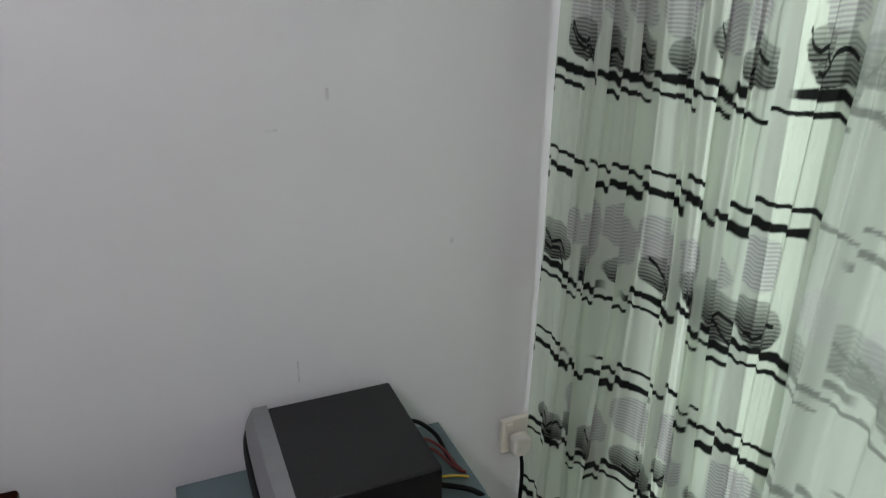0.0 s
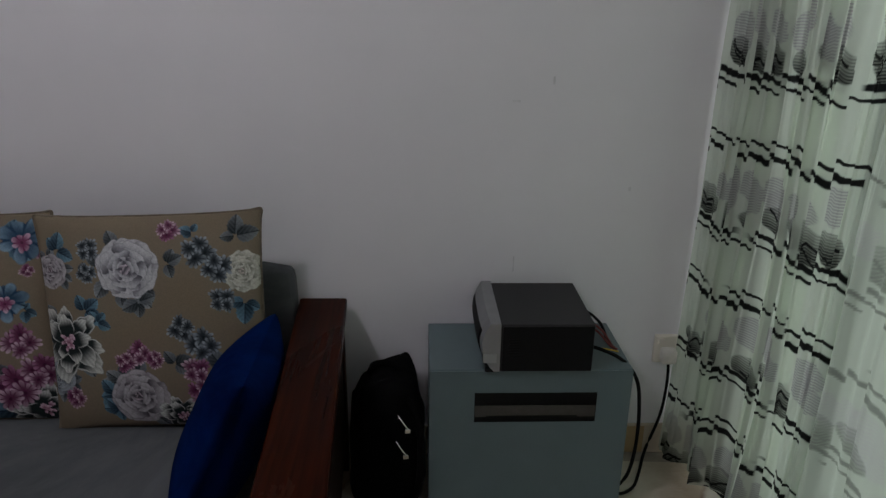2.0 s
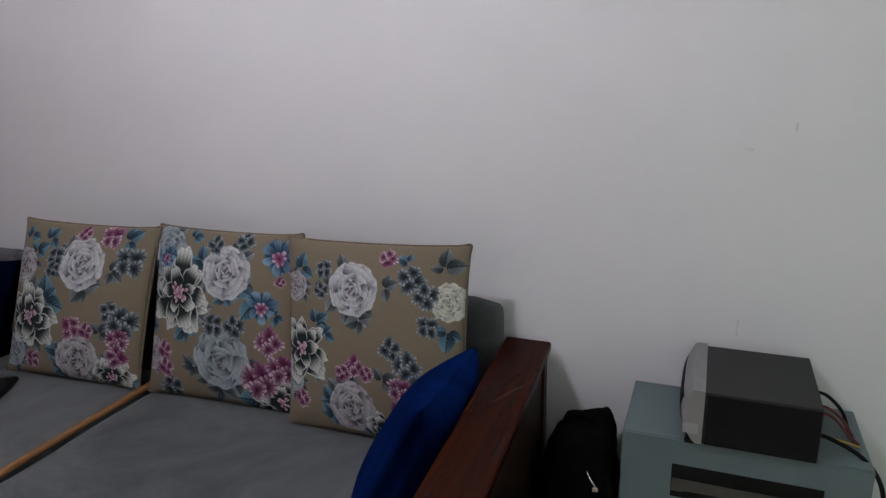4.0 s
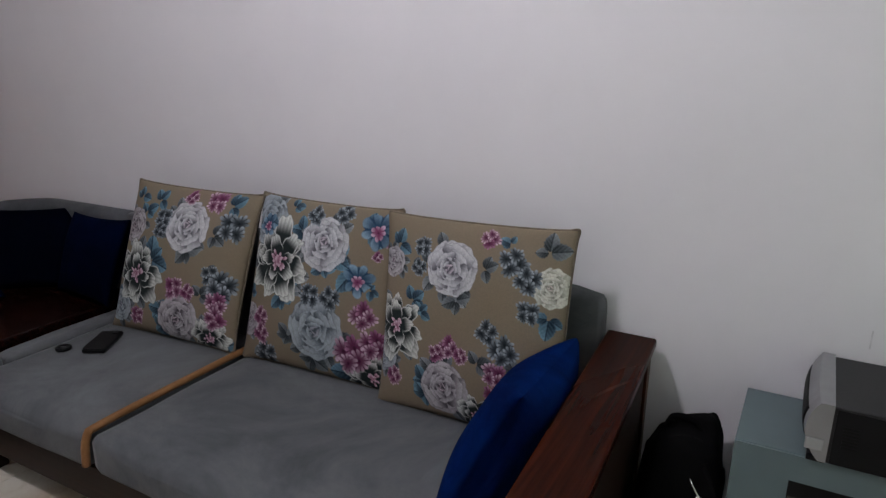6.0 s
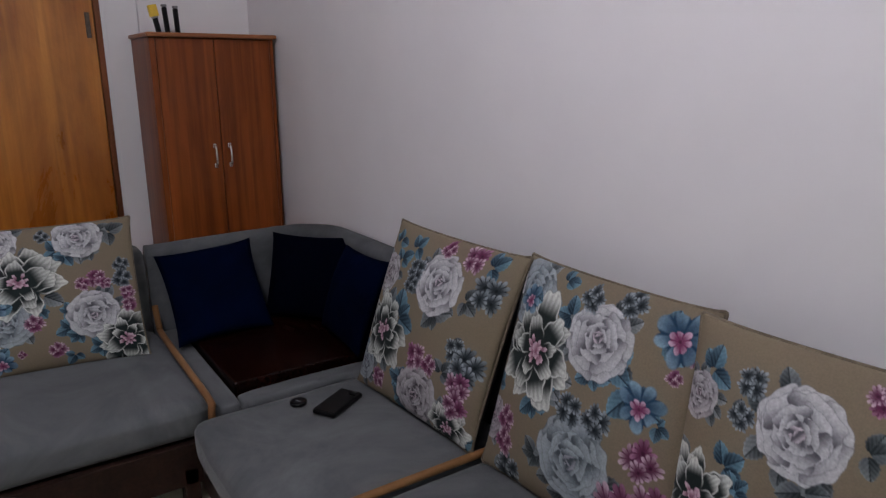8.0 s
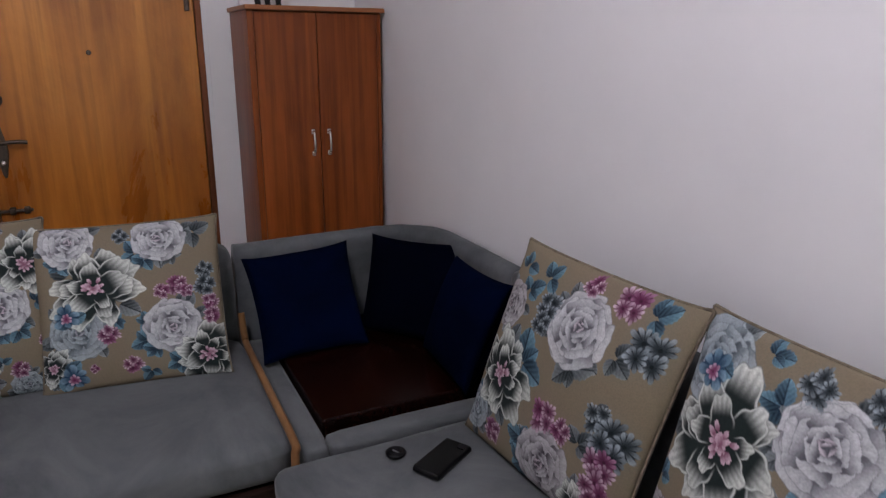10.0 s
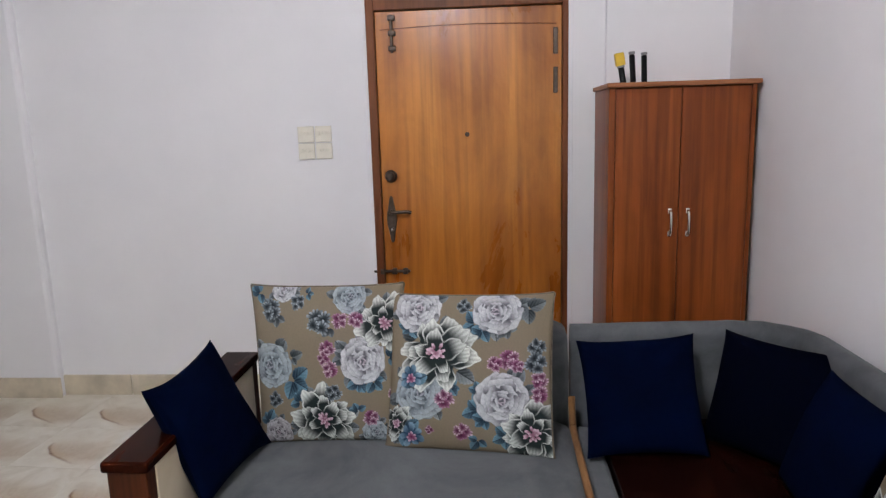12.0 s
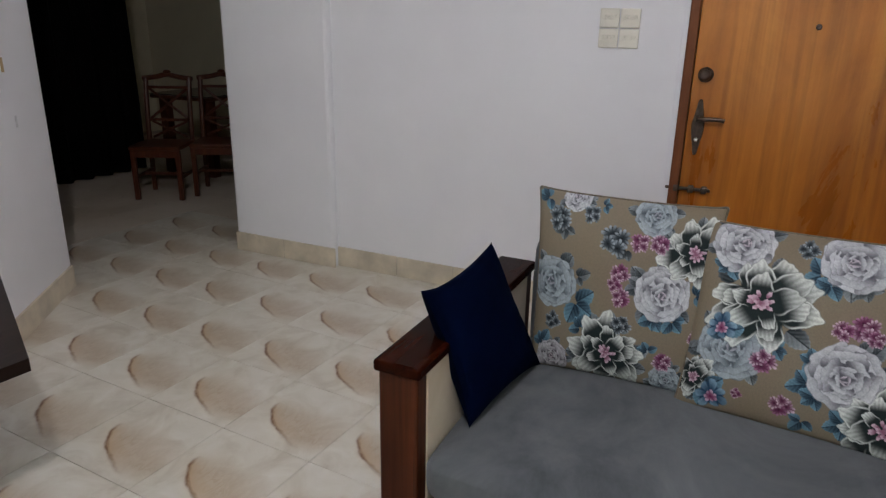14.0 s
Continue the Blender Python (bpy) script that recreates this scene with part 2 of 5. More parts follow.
DARK_CURTAIN = material("dark_curtain", cloth((0.0015, 0.0013, 0.0013), (0.004, 0.003, 0.003), 200, 0.0, 1.0))
MARK = material("grey_scuff", plain((0.68, 0.67, 0.68), 0.8))
ALU = material("aluminium_frame", plain((0.45, 0.46, 0.46), 0.4, 0.8, 0.04))


def glass(t, b):
    b.inputs["Base Color"].default_value = (0.92, 0.97, 0.94, 1)
    b.inputs["Roughness"].default_value, b.inputs["Transmission Weight"].default_value = 0.02, 1.0
    b.inputs["IOR"].default_value = 1.1


GLASS = material("window_glass", glass)


# ---- building helpers ----
def part(name, bm, mat, parent=None, label="", smooth=False):
    """Links a bmesh as one object, under a thing or a part where one is given."""
    me = bpy.data.meshes.new(name)
    bm.to_mesh(me)
    bm.free()
    me.materials.append(mat)
    if smooth:
        me.polygons.foreach_set("use_smooth", [True] * len(me.polygons))
    ob = new(name, me)
    ob.parent = parent
    return tagged(ob, label)


def empty(name, where=(0, 0, 0), label="", category="", group="", kind=""):
    ob = new(name)
    ob.location = where
    ob.empty_display_size = 0.05
    return tagged(ob, label, category, group, kind)


def block(x0, x1, y0, y1, z0, z1, bevel=0.0, seg=2, bm=None):
    """An upright box between the limits, its edges rounded."""
    bm = bm or bmesh.new()
    m = Matrix.LocRotScale(((x0 + x1) / 2, (y0 + y1) / 2, (z0 + z1) / 2), None, (abs(x1 - x0), abs(y1 - y0), abs(z1 - z0)))
    made = bmesh.ops.create_cube(bm, size=1, matrix=m)["verts"]
    if bevel:
        edges = list({e for v in made for e in v.link_edges})
        bmesh.ops.bevel(bm, geom=edges, offset=bevel, segments=seg, profile=0.5, affect="EDGES")
    return bm


def turned(profile, seg=24, axis="z", at=(0, 0, 0), bm=None):
    """A round body from (radius, height) pairs."""
    bm = bm or bmesh.new()
    rings = []
    for r, h in profile:
        ring = []
        for k in range(seg):
            a = 2 * math.pi * k / seg
            p = (r * math.cos(a), r * math.sin(a), h)
            if axis == "x":
                p = (p[2], p[0], p[1])
            elif axis == "y":
                p = (p[0], -p[2], p[1])
            ring.append(bm.verts.new((p[0] + at[0], p[1] + at[1], p[2] + at[2])))
        rings.append(ring)
    for a, b in zip(rings, rings[1:]):
        for k in range(seg):
            bm.faces.new((a[k], a[(k + 1) % seg], b[(k + 1) % seg], b[k]))
    bm.faces.new(rings[0][::-1])
    bm.faces.new(rings[-1])
    bmesh.ops.recalc_face_normals(bm, faces=bm.faces)
    return bm


def tube(points, radius, seg=8, bm=None):
    """A round cable along smoothed points."""
    bm = bm or bmesh.new()
    p = [Vector(q) for q in points]
    fine = []
    for i in range(len(p) - 1):
        a, b, c, d = p[max(i - 1, 0)], p[i], p[i + 1], p[min(i + 2, len(p) - 1)]
        for k in range(6):
            s = k / 6
            fine.append(0.5 * (2 * b + (c - a) * s + (2 * a - 5 * b + 4 * c - d) * s * s + (3 * b - a - 3 * c + d) * s ** 3))
    fine.append(p[-1])
    rings = []
    for i, q in enumerate(fine):
        way = (fine[min(i + 1, len(fine) - 1)] - fine[max(i - 1, 0)]).normalized()
        side = way.cross(Vector((0, 0, 1)) if abs(way.z) < 0.9 else Vector((1, 0, 0))).normalized()
        up = side.cross(way)
        rings.append([bm.verts.new(q + radius * (math.cos(2 * math.pi * k / seg) * side + math.sin(2 * math.pi * k / seg) * up)) for k in range(seg)])
    for a, b in zip(rings, rings[1:]):
        for k in range(seg):
            bm.faces.new((a[k], a[(k + 1) % seg], b[(k + 1) % seg], b[k]))
    bm.faces.new(rings[0][::-1])
    bm.faces.new(rings[-1])
    bmesh.ops.recalc_face_normals(bm, faces=bm.faces)
    return bm


def extruded(outline, z0, z1, bm=None):
    """A prism over a plan outline."""
    bm = bm or bmesh.new()
    lo = [bm.verts.new((x, y, z0)) for x, y in outline]
    hi = [bm.verts.new((x, y, z1)) for x, y in outline]
    n = len(outline)
    for k in range(n):
        bm.faces.new((lo[k], lo[(k + 1) % n], hi[(k + 1) % n], hi[k]))
    bm.faces.new(lo[::-1])
    bm.faces.new(hi)
    bmesh.ops.recalc_face_normals(bm, faces=bm.faces)
    return bm


def grid_mesh(name, co, rows, cols, colours=None, mat=None, parent=None):
    """A smooth sheet from a rows x cols field of places, with an optional colour at each."""
    idx = np.arange(rows * cols).reshape(rows, cols)
    quads = np.stack([idx[:-1, :-1], idx[:-1, 1:], idx[1:, 1:], idx[1:, :-1]], -1).reshape(-1, 4)
    me = bpy.data.meshes.new(name)
    me.vertices.add(rows * cols)
    me.vertices.foreach_set("co", co.reshape(-1).astype(np.float32))
    me.loops.add(quads.size)
    me.loops.foreach_set("vertex_index", quads.reshape(-1).astype(np.int32))
    me.polygons.add(len(quads))
    me.polygons.foreach_set("loop_start", np.arange(0, quads.size, 4, dtype=np.int32))
    me.polygons.foreach_set("use_smooth", np.ones(len(quads), dtype=bool))
    me.update(calc_edges=True)
    if colours is not None:
        at = me.attributes.new("print", "FLOAT_COLOR", "POINT")
        at.data.foreach_set("color", np.concatenate([colours.reshape(-1, 3), np.ones((rows * cols, 1))], 1).reshape(-1).astype(np.float32))
    me.materials.append(mat)
    ob = new(name, me)
    ob.parent = parent
    return ob


# ---- the room ----
FLOOR_S, NORTH, WEST, CEILING, T = -4.47, 0.0, -4.18, 2.85, 0.15
DOOR_Y0, DOOR_Y1, DOOR_Z = -1.645, -0.770, 1.925


def structure(name, bm, mat, label="", category=""):
    return tagged(part(name, bm, mat), label, category, kind="structure")


structure("wall_north", block(WEST - T, EAST + T, NORTH, NORTH + T, -0.1, CEILING), WALL, "white painted wall with faint scuffs behind the sofa", "wall")
bm = block(WEST - T, WEST, DOOR_Y1 + 0.035, NORTH, -0.1, CEILING)
block(WEST - T, WEST, -3.433, DOOR_Y0 - 0.045, -0.1, CEILING, bm=bm)
block(WEST - T, WEST, DOOR_Y0 - 0.045, DOOR_Y1 + 0.035, DOOR_Z + 0.06, CEILING, bm=bm)
structure("wall_west", bm, WALL, "white painted wall around the wooden entrance door", "wall")
structure("wall_pillar", block(WEST - T, WEST + 0.045, -4.128, -3.433, -0.1, CEILING, 0.020), WALL, "white painted pillar standing proud of the wall", "pillar")
structure("wall_chase", block(WEST, WEST + 0.035, -0.565, NORTH, -0.1, CEILING, 0.004), WALL, "white boxed-out strip of wall behind the cupboard", "wall")
# window wall
bm = block(EAST, EAST + T, WIN_Y1, NORTH, -0.1, CEILING)
block(EAST, EAST + T, FLOOR_S, WIN_Y0, -0.1, CEILING, bm=bm)
block(EAST, EAST + T, WIN_Y0, WIN_Y1, -0.1, WIN_Z0, bm=bm)
block(EAST, EAST + T, WIN_Y0, WIN_Y1, WIN_Z1, CEILING, bm=bm)
structure("wall_east", bm, WALL, "white wall with a wide window behind the curtain", "wall")
# angled end of the south wall, then the south wall itself
structure("wall_south_angled", extruded([(-3.27, -4.46), (-2.70, -4.07), (-2.70, -4.62), (-3.19, -4.62)], -0.1, CEILING), WALL, "white wall turning at an angle by the passage", "wall")
structure("wall_south", block(-2.70, EAST + T, -4.22, -4.07, -0.1, CEILING), WALL, "plain white wall", "wall")
structure("ceiling", block(-8.0, EAST + T, -8.2, NORTH + T, CEILING, CEILING + 0.12), CEIL, "plain white ceiling", "ceiling")
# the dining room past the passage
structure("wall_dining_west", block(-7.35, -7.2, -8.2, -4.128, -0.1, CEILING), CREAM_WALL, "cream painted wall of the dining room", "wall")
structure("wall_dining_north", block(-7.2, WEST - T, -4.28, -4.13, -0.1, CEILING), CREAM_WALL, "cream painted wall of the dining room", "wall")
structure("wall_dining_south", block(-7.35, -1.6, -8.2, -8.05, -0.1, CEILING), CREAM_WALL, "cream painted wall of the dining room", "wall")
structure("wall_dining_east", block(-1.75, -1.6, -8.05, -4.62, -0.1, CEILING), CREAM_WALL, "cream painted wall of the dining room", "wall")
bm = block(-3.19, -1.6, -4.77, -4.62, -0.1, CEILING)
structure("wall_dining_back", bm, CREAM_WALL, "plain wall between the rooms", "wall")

# skirting of cream marble
def skirting(x0, x1, y0, y1):
    strip = structure("skirting", block(x0 + 0.002, x1 - 0.002, y0 + 0.002, y1 - 0.002, 0.0, 0.110), GROUT, "cream marble skirting tiles along the wall", "skirting")
    long_x = x1 - x0 > y1 - y0
    lo, hi = (x0, x1) if long_x else (y0, y1)
    count = max(1, round((hi - lo) / 0.376))
    for k in range(count):
        p, q = lo + (hi - lo) * k / count + 0.001, lo + (hi - lo) * (k + 1) / count - 0.001
        part("skirting_tile", block(*((p, q, y0, y1) if long_x else (x0, x1, p, q)), 0.0, 0.112, 0.003), SKIRT, strip)


skirting(WEST, WEST + 0.012, -3.05, DOOR_Y0 - 0.06)
skirting(WEST, WEST + 0.012, -3.431, -3.053)
skirting(WEST + 0.045, WEST + 0.057, -4.128, -3.421)
skirting(0.57, EAST, NORTH - 0.012, NORTH)
skirting(-0.25, 0.567, NORTH - 0.012, NORTH)
d = Vector((0.57, 0.39, 0)).normalized()
n = Vector((-d.y, d.x, 0)) * 0.012
a, b = Vector((-3.27, -4.46, 0)), Vector((-2.70, -4.07, 0))
structure("skirting", extruded([tuple(q.xy) for q in (a, b, b + n, a + n)], 0.0, 0.112), SKIRT, "cream marble skirting tiles along the wall", "skirting")

# scuffs on the wall over the speaker cabinet
for x, z, w, h in ((0.248, 1.186, 0.022, 0.006), (0.352, 1.245, 0.006, 0.022), (0.262, 0.69, 0.004, 0.05), (0.60, 0.93, 0.008, 0.012)):
    structure("wall_scuff", block(x - w / 2, x + w / 2, NORTH - 0.0012, NORTH, z - h / 2, z + h / 2, 0.0005), MARK, "small grey scuff on the white wall", "scuff")

# small marks on the angled wall
for along, z, w, h in ((0.52, 1.13, 0.022, 0.060), (0.46, 0.89, 0.016, 0.050)):
    foot = a + (b - a) * along
    m = [foot - d * w / 2, foot + d * w / 2, foot + d * w / 2 + n * 0.15, foot - d * w / 2 + n * 0.15]
    structure("wall_scuff", extruded([tuple(q.xy) for q in m], z - h / 2, z + h / 2), STAIN if z > 1 else MARK, "small brownish mark on the white wall", "scuff")

# ---- window ----
win = empty("window_1", (EAST + 0.08, (WIN_Y0 + WIN_Y1) / 2, WIN_Z0), "wide sliding window behind the sheer curtain", "window", kind="structure")


def under(ob, parent):
    """Hangs ob under parent and keeps its place."""
    ob.parent = parent
    ob.matrix_parent_inverse = Matrix.Translation(-Vector(parent.location))
    return ob


wx0, wx1 = EAST + 0.05, EAST + 0.10
for y0, y1, z0, z1 in ((WIN_Y0, WIN_Y1, WIN_Z0, WIN_Z0 + 0.05), (WIN_Y0, WIN_Y1, WIN_Z1 - 0.05, WIN_Z1), (WIN_Y0, WIN_Y0 + 0.05, WIN_Z0 + 0.05, WIN_Z1 - 0.05), (WIN_Y1 - 0.05, WIN_Y1, WIN_Z0 + 0.05, WIN_Z1 - 0.05), (-1.34, -1.28, WIN_Z0 + 0.05, WIN_Z1 - 0.05)):
    under(part("window_frame", block(wx0, wx1, y0, y1, z0, z1, 0.004), ALU), win)
for y0, y1 in ((WIN_Y0 + 0.05, -1.34), (-1.28, WIN_Y1 - 0.05)):
    g = under(part("pane", block(wx0 + 0.02, wx0 + 0.026, y0, y1, WIN_Z0 + 0.05, WIN_Z1 - 0.05), GLASS), win)
    g.visible_shadow = False


# ---- curtain: sheer cloth with woven bands and printed rounds ----
def smooth(x, a, b):
    s = np.clip((x - a) / (b - a), 0, 1)
    return s * s * (3 - 2 * s)


def curtain_print(s, z, pleat, across, strength, seed, tone):
    """Black woven bands in pairs and rows of hatched rounds, broken from pleat to pleat."""
    rng = np.random.RandomState(seed)
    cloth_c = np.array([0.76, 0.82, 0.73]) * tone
    ink = np.zeros_like(s)
    lilac = np.zeros_like(s)
    count = int(pleat.max()) + 1
    lift = rng.uniform(-0.006, 0.006, count)[pleat] + 0.006 * np.clip(1.1 - z, 0, 1) * np.sin(s * 37 + z * 9)
    # the line hooks back where the cloth turns round the fold
    hook = 0.013 * smooth(across, 0.88, 0.98) - 0.007 * (1 - smooth(across, 0.02, 0.12))
    zb = z + lift + hook
    period = 0.42
    for k in range(-3, 4):
        zc = 0.91 + k * period
        for off, thick in ((-0.055, 0.0098), (-0.083, 0.0052), (-0.224, 0.0054), (-0.260, 0.0102)):
            wob = 0.002 * np.sin(s * 5 + k) + 0.0012 * np.sign(np.sin(s * 23 + k * 2))
            uneven = thick * (0.85 + 0.18 * np.sin(s * 29 + 11 * off + k))
            gap = smooth(np.sin(s * 7.3 + off * 70 + 3 * k), -0.96, -0.90)
            ink = np.maximum(ink, gap * (1 - smooth(np.abs(zb - zc - off - wob) / uneven, 0.75, 1.25)))
        for p in range(count):
            here = pleat == p
            if not here.any():
                continue
            f, zz = across[here], zb[here]
            i_now, l_now = ink[here], lilac[here]
            for _ in range(rng.randint(3, 6)):
                dark = rng.rand() < 0.52
                r = rng.uniform(0.028, 0.046)
                cf = rng.uniform(0.15, 0.85)
                cz = zc + (rng.uniform(-0.024, 0.014) if dark else rng.uniform(0.035, 0.10))
                e = np.hypot((f - cf) * 0.088 / (0.85 * r), (zz - cz) / (r * (1.0 if dark else 1.3)))
                inside = 1 - smooth(e, 0.93, 1.05)
                hatch = 0.5 + 0.5 * np.sin(zz * 2 * np.pi / 0.0072 + cf * 9)
                if dark:
                    low = smooth(cz - zz, -r, r)
                    i_now = np.maximum(i_now, inside * (0.30 + 0.45 * low + 0.30 * hatch))
                else:
                    l_now = np.maximum(l_now, inside * (0.22 + 0.65 * hatch))
                # a black ribbon that curls from one round to the next
                if dark and rng.rand() < 0.75:
                    q = (f - cf) * 2.2
                    curl = cz - 0.006 + rng.choice([-1, 1]) * 0.034 * q + 0.010 * np.sin(q * 7)
                    i_now = np.maximum(i_now, (np.abs(q) < 0.6) * (1 - smooth(np.abs(zz - curl), 0.0035, 0.0065)))
            ink[here], lilac[here] = i_now, l_now
    col = cloth_c + (np.array([0.40, 0.37, 0.41]) - cloth_c) * (lilac * strength)[..., None]
    dark_c = np.array([0.012, 0.013, 0.013])
    return col + (dark_c - col) * np.clip(ink * strength, 0, 1)[..., None]


def curtain(name, y0, y1, x0, x1, bend, folds, depth, strength, seed, fullness, lean, mat, tone=1.0, rows=820, cols=470, rise=0.06):
    p = np.linspace(0, 1, cols)
    # closer threads low down, where the print is seen best
    z = np.concatenate([np.linspace(0.03, 1.56, rows - 60), np.linspace(1.565, 2.42, 60)])
    P, Zg = np.meshgrid(p, z)
    turn = folds * (P + 0.030 * np.sin(2 * np.pi * 2.3 * P + seed) + 0.012 * np.sin(2 * np.pi * 5.7 * P + 2 * seed) + 0.004 * np.sin(2.2 * Zg + seed)) + 2.0
    ph = 2 * np.pi * turn
    pleat, across = np.floor(turn).astype(int), turn - np.floor(turn)
    amp = depth * (0.80 + 0.35 * np.sin(5.1 * P * np.pi + seed)) * (0.80 + 0.20 * (1 - Zg / 2.4))
    # each pleat is a flat face that turns sharply back at its edge
    face = np.clip(1.15 * np.sin(ph), -1, 1)
    X = x0 + (x1 - x0) * P ** bend + amp * face + 0.16 * amp * np.sin(3 * ph + 0.8) + 0.006 * np.sin(4 * Zg + 9 * P) + 0.0035 * np.sin(2.65 * ph + 2 * np.sin(3 * Zg)) + 0.0022 * np.sin(6.1 * ph + seed)
    Y = y0 + (y1 - y0) * P + 0.42 * amp * np.cos(ph) + 0.005 * np.sin(3 * Zg + 5 * P)
    # the cloth spreads and drags towards the floor
    low = np.clip((0.9 - Zg) / 0.9, 0, 1)
    X = X - lean * low * (1 - P) ** 2 - 0.03 * low ** 2 * np.sin(ph * 0.5)
    s = P * abs(y1 - y0) * fullness
    zz = Zg - rise * P - 0.012 * np.sin(2 * np.pi * 1.7 * P + seed) * (1.3 - Zg / 2)
    co = np.stack([X, Y, Zg], -1)
    return grid_mesh(name, co, rows, cols, curtain_print(s, zz, pleat, across, strength, seed, tone), mat)


c1 = curtain("sheer_curtain", -0.026, -0.585, 0.815, 0.940, 0.8, 7.3, 0.018, 1.0, 3, 1.75, 0.03, SHEER, rise=0.012)
tagged(c1, "sheer greenish white curtain with black bands and grey rounds", "curtain", "window curtains")
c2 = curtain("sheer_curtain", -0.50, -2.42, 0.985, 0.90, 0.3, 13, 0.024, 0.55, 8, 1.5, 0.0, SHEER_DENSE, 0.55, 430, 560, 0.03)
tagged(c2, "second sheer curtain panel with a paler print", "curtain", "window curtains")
rod = empty("curtain_rod", (0.87, -1.5, 2.46), "thin metal rod that carries the curtains", "curtain rod")
under(part("rod", turned([(0.012, 0.0), (0.012, 2.5)], 16, "y", (0.87, -0.03, 2.45)), ALU), rod)
for y in (-0.06, -1.3, -2.45):
    under(part("bracket", block(0.86, EAST, y - 0.012, y + 0.012, 2.46, 2.48, 0.002), ALU), rod)

# ---- entrance door ----
door = empty("door_1", (WEST, (DOOR_Y0 + DOOR_Y1) / 2, 0), "closed varnished teak entrance door with aged bronze fittings", "door", kind="structure")
fx0, fx1 = WEST - T + 0.01, WEST + 0.012
for y0, y1, z0, z1 in ((DOOR_Y0 - 0.045, DOOR_Y0 - 0.006, 0, DOOR_Z + 0.06), (DOOR_Y1 + 0.008, DOOR_Y1 + 0.035, 0, DOOR_Z + 0.06), (DOOR_Y0 - 0.006, DOOR_Y1 + 0.008, DOOR_Z, DOOR_Z + 0.06)):
    under(part("door_frame", block(fx0, fx1, y0, y1, z0, z1, 0.004), FRAME_WOOD, None, "dark stained wooden frame"), door)
DX = WEST - 0.012
leaf = under(part("door_leaf", block(DX - 0.04, DX, DOOR_Y0 - 0.004, DOOR_Y1 + 0.006, 0.01, DOOR_Z - 0.003, 0.003), DOOR_WOOD), door)
# raised dark line for the shaded groove across the leaf's head, arched a little
bm = tube([(DX + 0.001, DOOR_Y0 + 0.02 + (DOOR_Y1 - DOOR_Y0 - 0.04) * k / 8, 1.838 + 0.012 * math.sin(math.pi * k / 8)) for k in range(9)], 0.0022, 6)
under(part("bead", bm, FRAME_WOOD, None, "dark arched line in place of a groove"), door)
# the frame's thin white mortar line on the wall
for y in (DOOR_Y0 - 0.056, DOOR_Y1 + 0.046):
    structure("trim", block(WEST, WEST + 0.006, y - 0.011, y + 0.011, 0, DOOR_Z + 0.07, 0.002), WALL, "thin white trim beside the door frame", "trim")


def fitting(name, bm, mat=BRONZE, label="", smooth_it=True):
    return under(part(name, bm, mat, None, label, smooth_it), door)


fitting("door_knob", turned([(0.030, 0), (0.031, 0.008), (0.024, 0.014), (0.015, 0.02), (0.017, 0.03), (0.024, 0.042), (0.020, 0.055), (0.0, 0.058)], 24, "x", (DX, -1.60, 1.142)), BRONZE, "round bronze lock knob")
bm = bmesh.new()
outline = []
for k in range(40):
    a = 2 * math.pi * k / 40
    outline.append((math.sin(a) * (0.022 + 0.004 * math.cos(4 * a)), 0.118 * math.cos(a)))
lo = [bm.verts.new((DX, -1.605 + y, 0.925 + z)) for y, z in outline]
hi = [bm.verts.new((DX + 0.008, -1.605 + y * 0.86, 0.925 + z * 0.95)) for y, z in outline]
for k in range(40):
    bm.faces.new((lo[k], lo[(k + 1) % 40], hi[(k + 1) % 40], hi[k]))
bm.faces.new(hi)
bmesh.ops.recalc_face_normals(bm, faces=bm.faces)
fitting("handle_plate", bm, BRONZE, "long ornate bronze plate", False)
bm = tube([(DX + 0.005, -1.605, 0.965), (DX + 0.045, -1.603, 0.965), (DX + 0.05, -1.58, 0.966), (DX + 0.048, -1.53, 0.968), (DX + 0.046, -1.50, 0.963)], 0.009, 10)
fitting("door_handle", bm, BRONZE, "bronze lever handle")
fitting("keyhole", turned([(0.010, 0), (0.010, 0.012), (0.0, 0.012)], 16, "x", (DX + 0.004, -1.605, 0.875)), CHROME)
for z, y0, y1 in ((0.662, -1.705, -1.52), (1.79, -1.585, -1.55)):
    if z < 1:
        fitting("bolt", block(DX + 0.008, DX + 0.022, y0, y1, z - 0.007, z + 0.007, 0.005, 3), BRONZE, "sliding bronze bolt")
        for y in (-1.66, -1.60, -1.545):
            fitting("bolt_keeper", block(DX, DX + 0.026, y - 0.012, y + 0.012, z - 0.015, z + 0.015, 0.004), BRONZE)
    else:
        fitting("tower_bolt", block(DX + 0.006, DX + 0.020, y0 + 0.008, y1 - 0.012, z - 0.06, z + 0.115, 0.005, 3), BRONZE, "bronze tower bolt")
        for dz in (-0.04, 0.03, 0.10):
            fitting("bolt_keeper", block(DX, DX + 0.024, y0, y1, z + dz - 0.012, z + dz + 0.012, 0.004), BRONZE)
fitting("peephole", turned([(0.011, 0), (0.011, 0.006), (0.006, 0.007), (0.0, 0.004)], 20, "x", (DX, -1.218, 1.336)), BRONZE, "small brass peephole")
for z in (1.58, 1.76, 0.25):
    fitting("hinge", block(DX, DX + 0.014, DOOR_Y1 - 0.034, DOOR_Y1 - 0.013, z - 0.06, z + 0.06, 0.003), BRONZE, "", False)

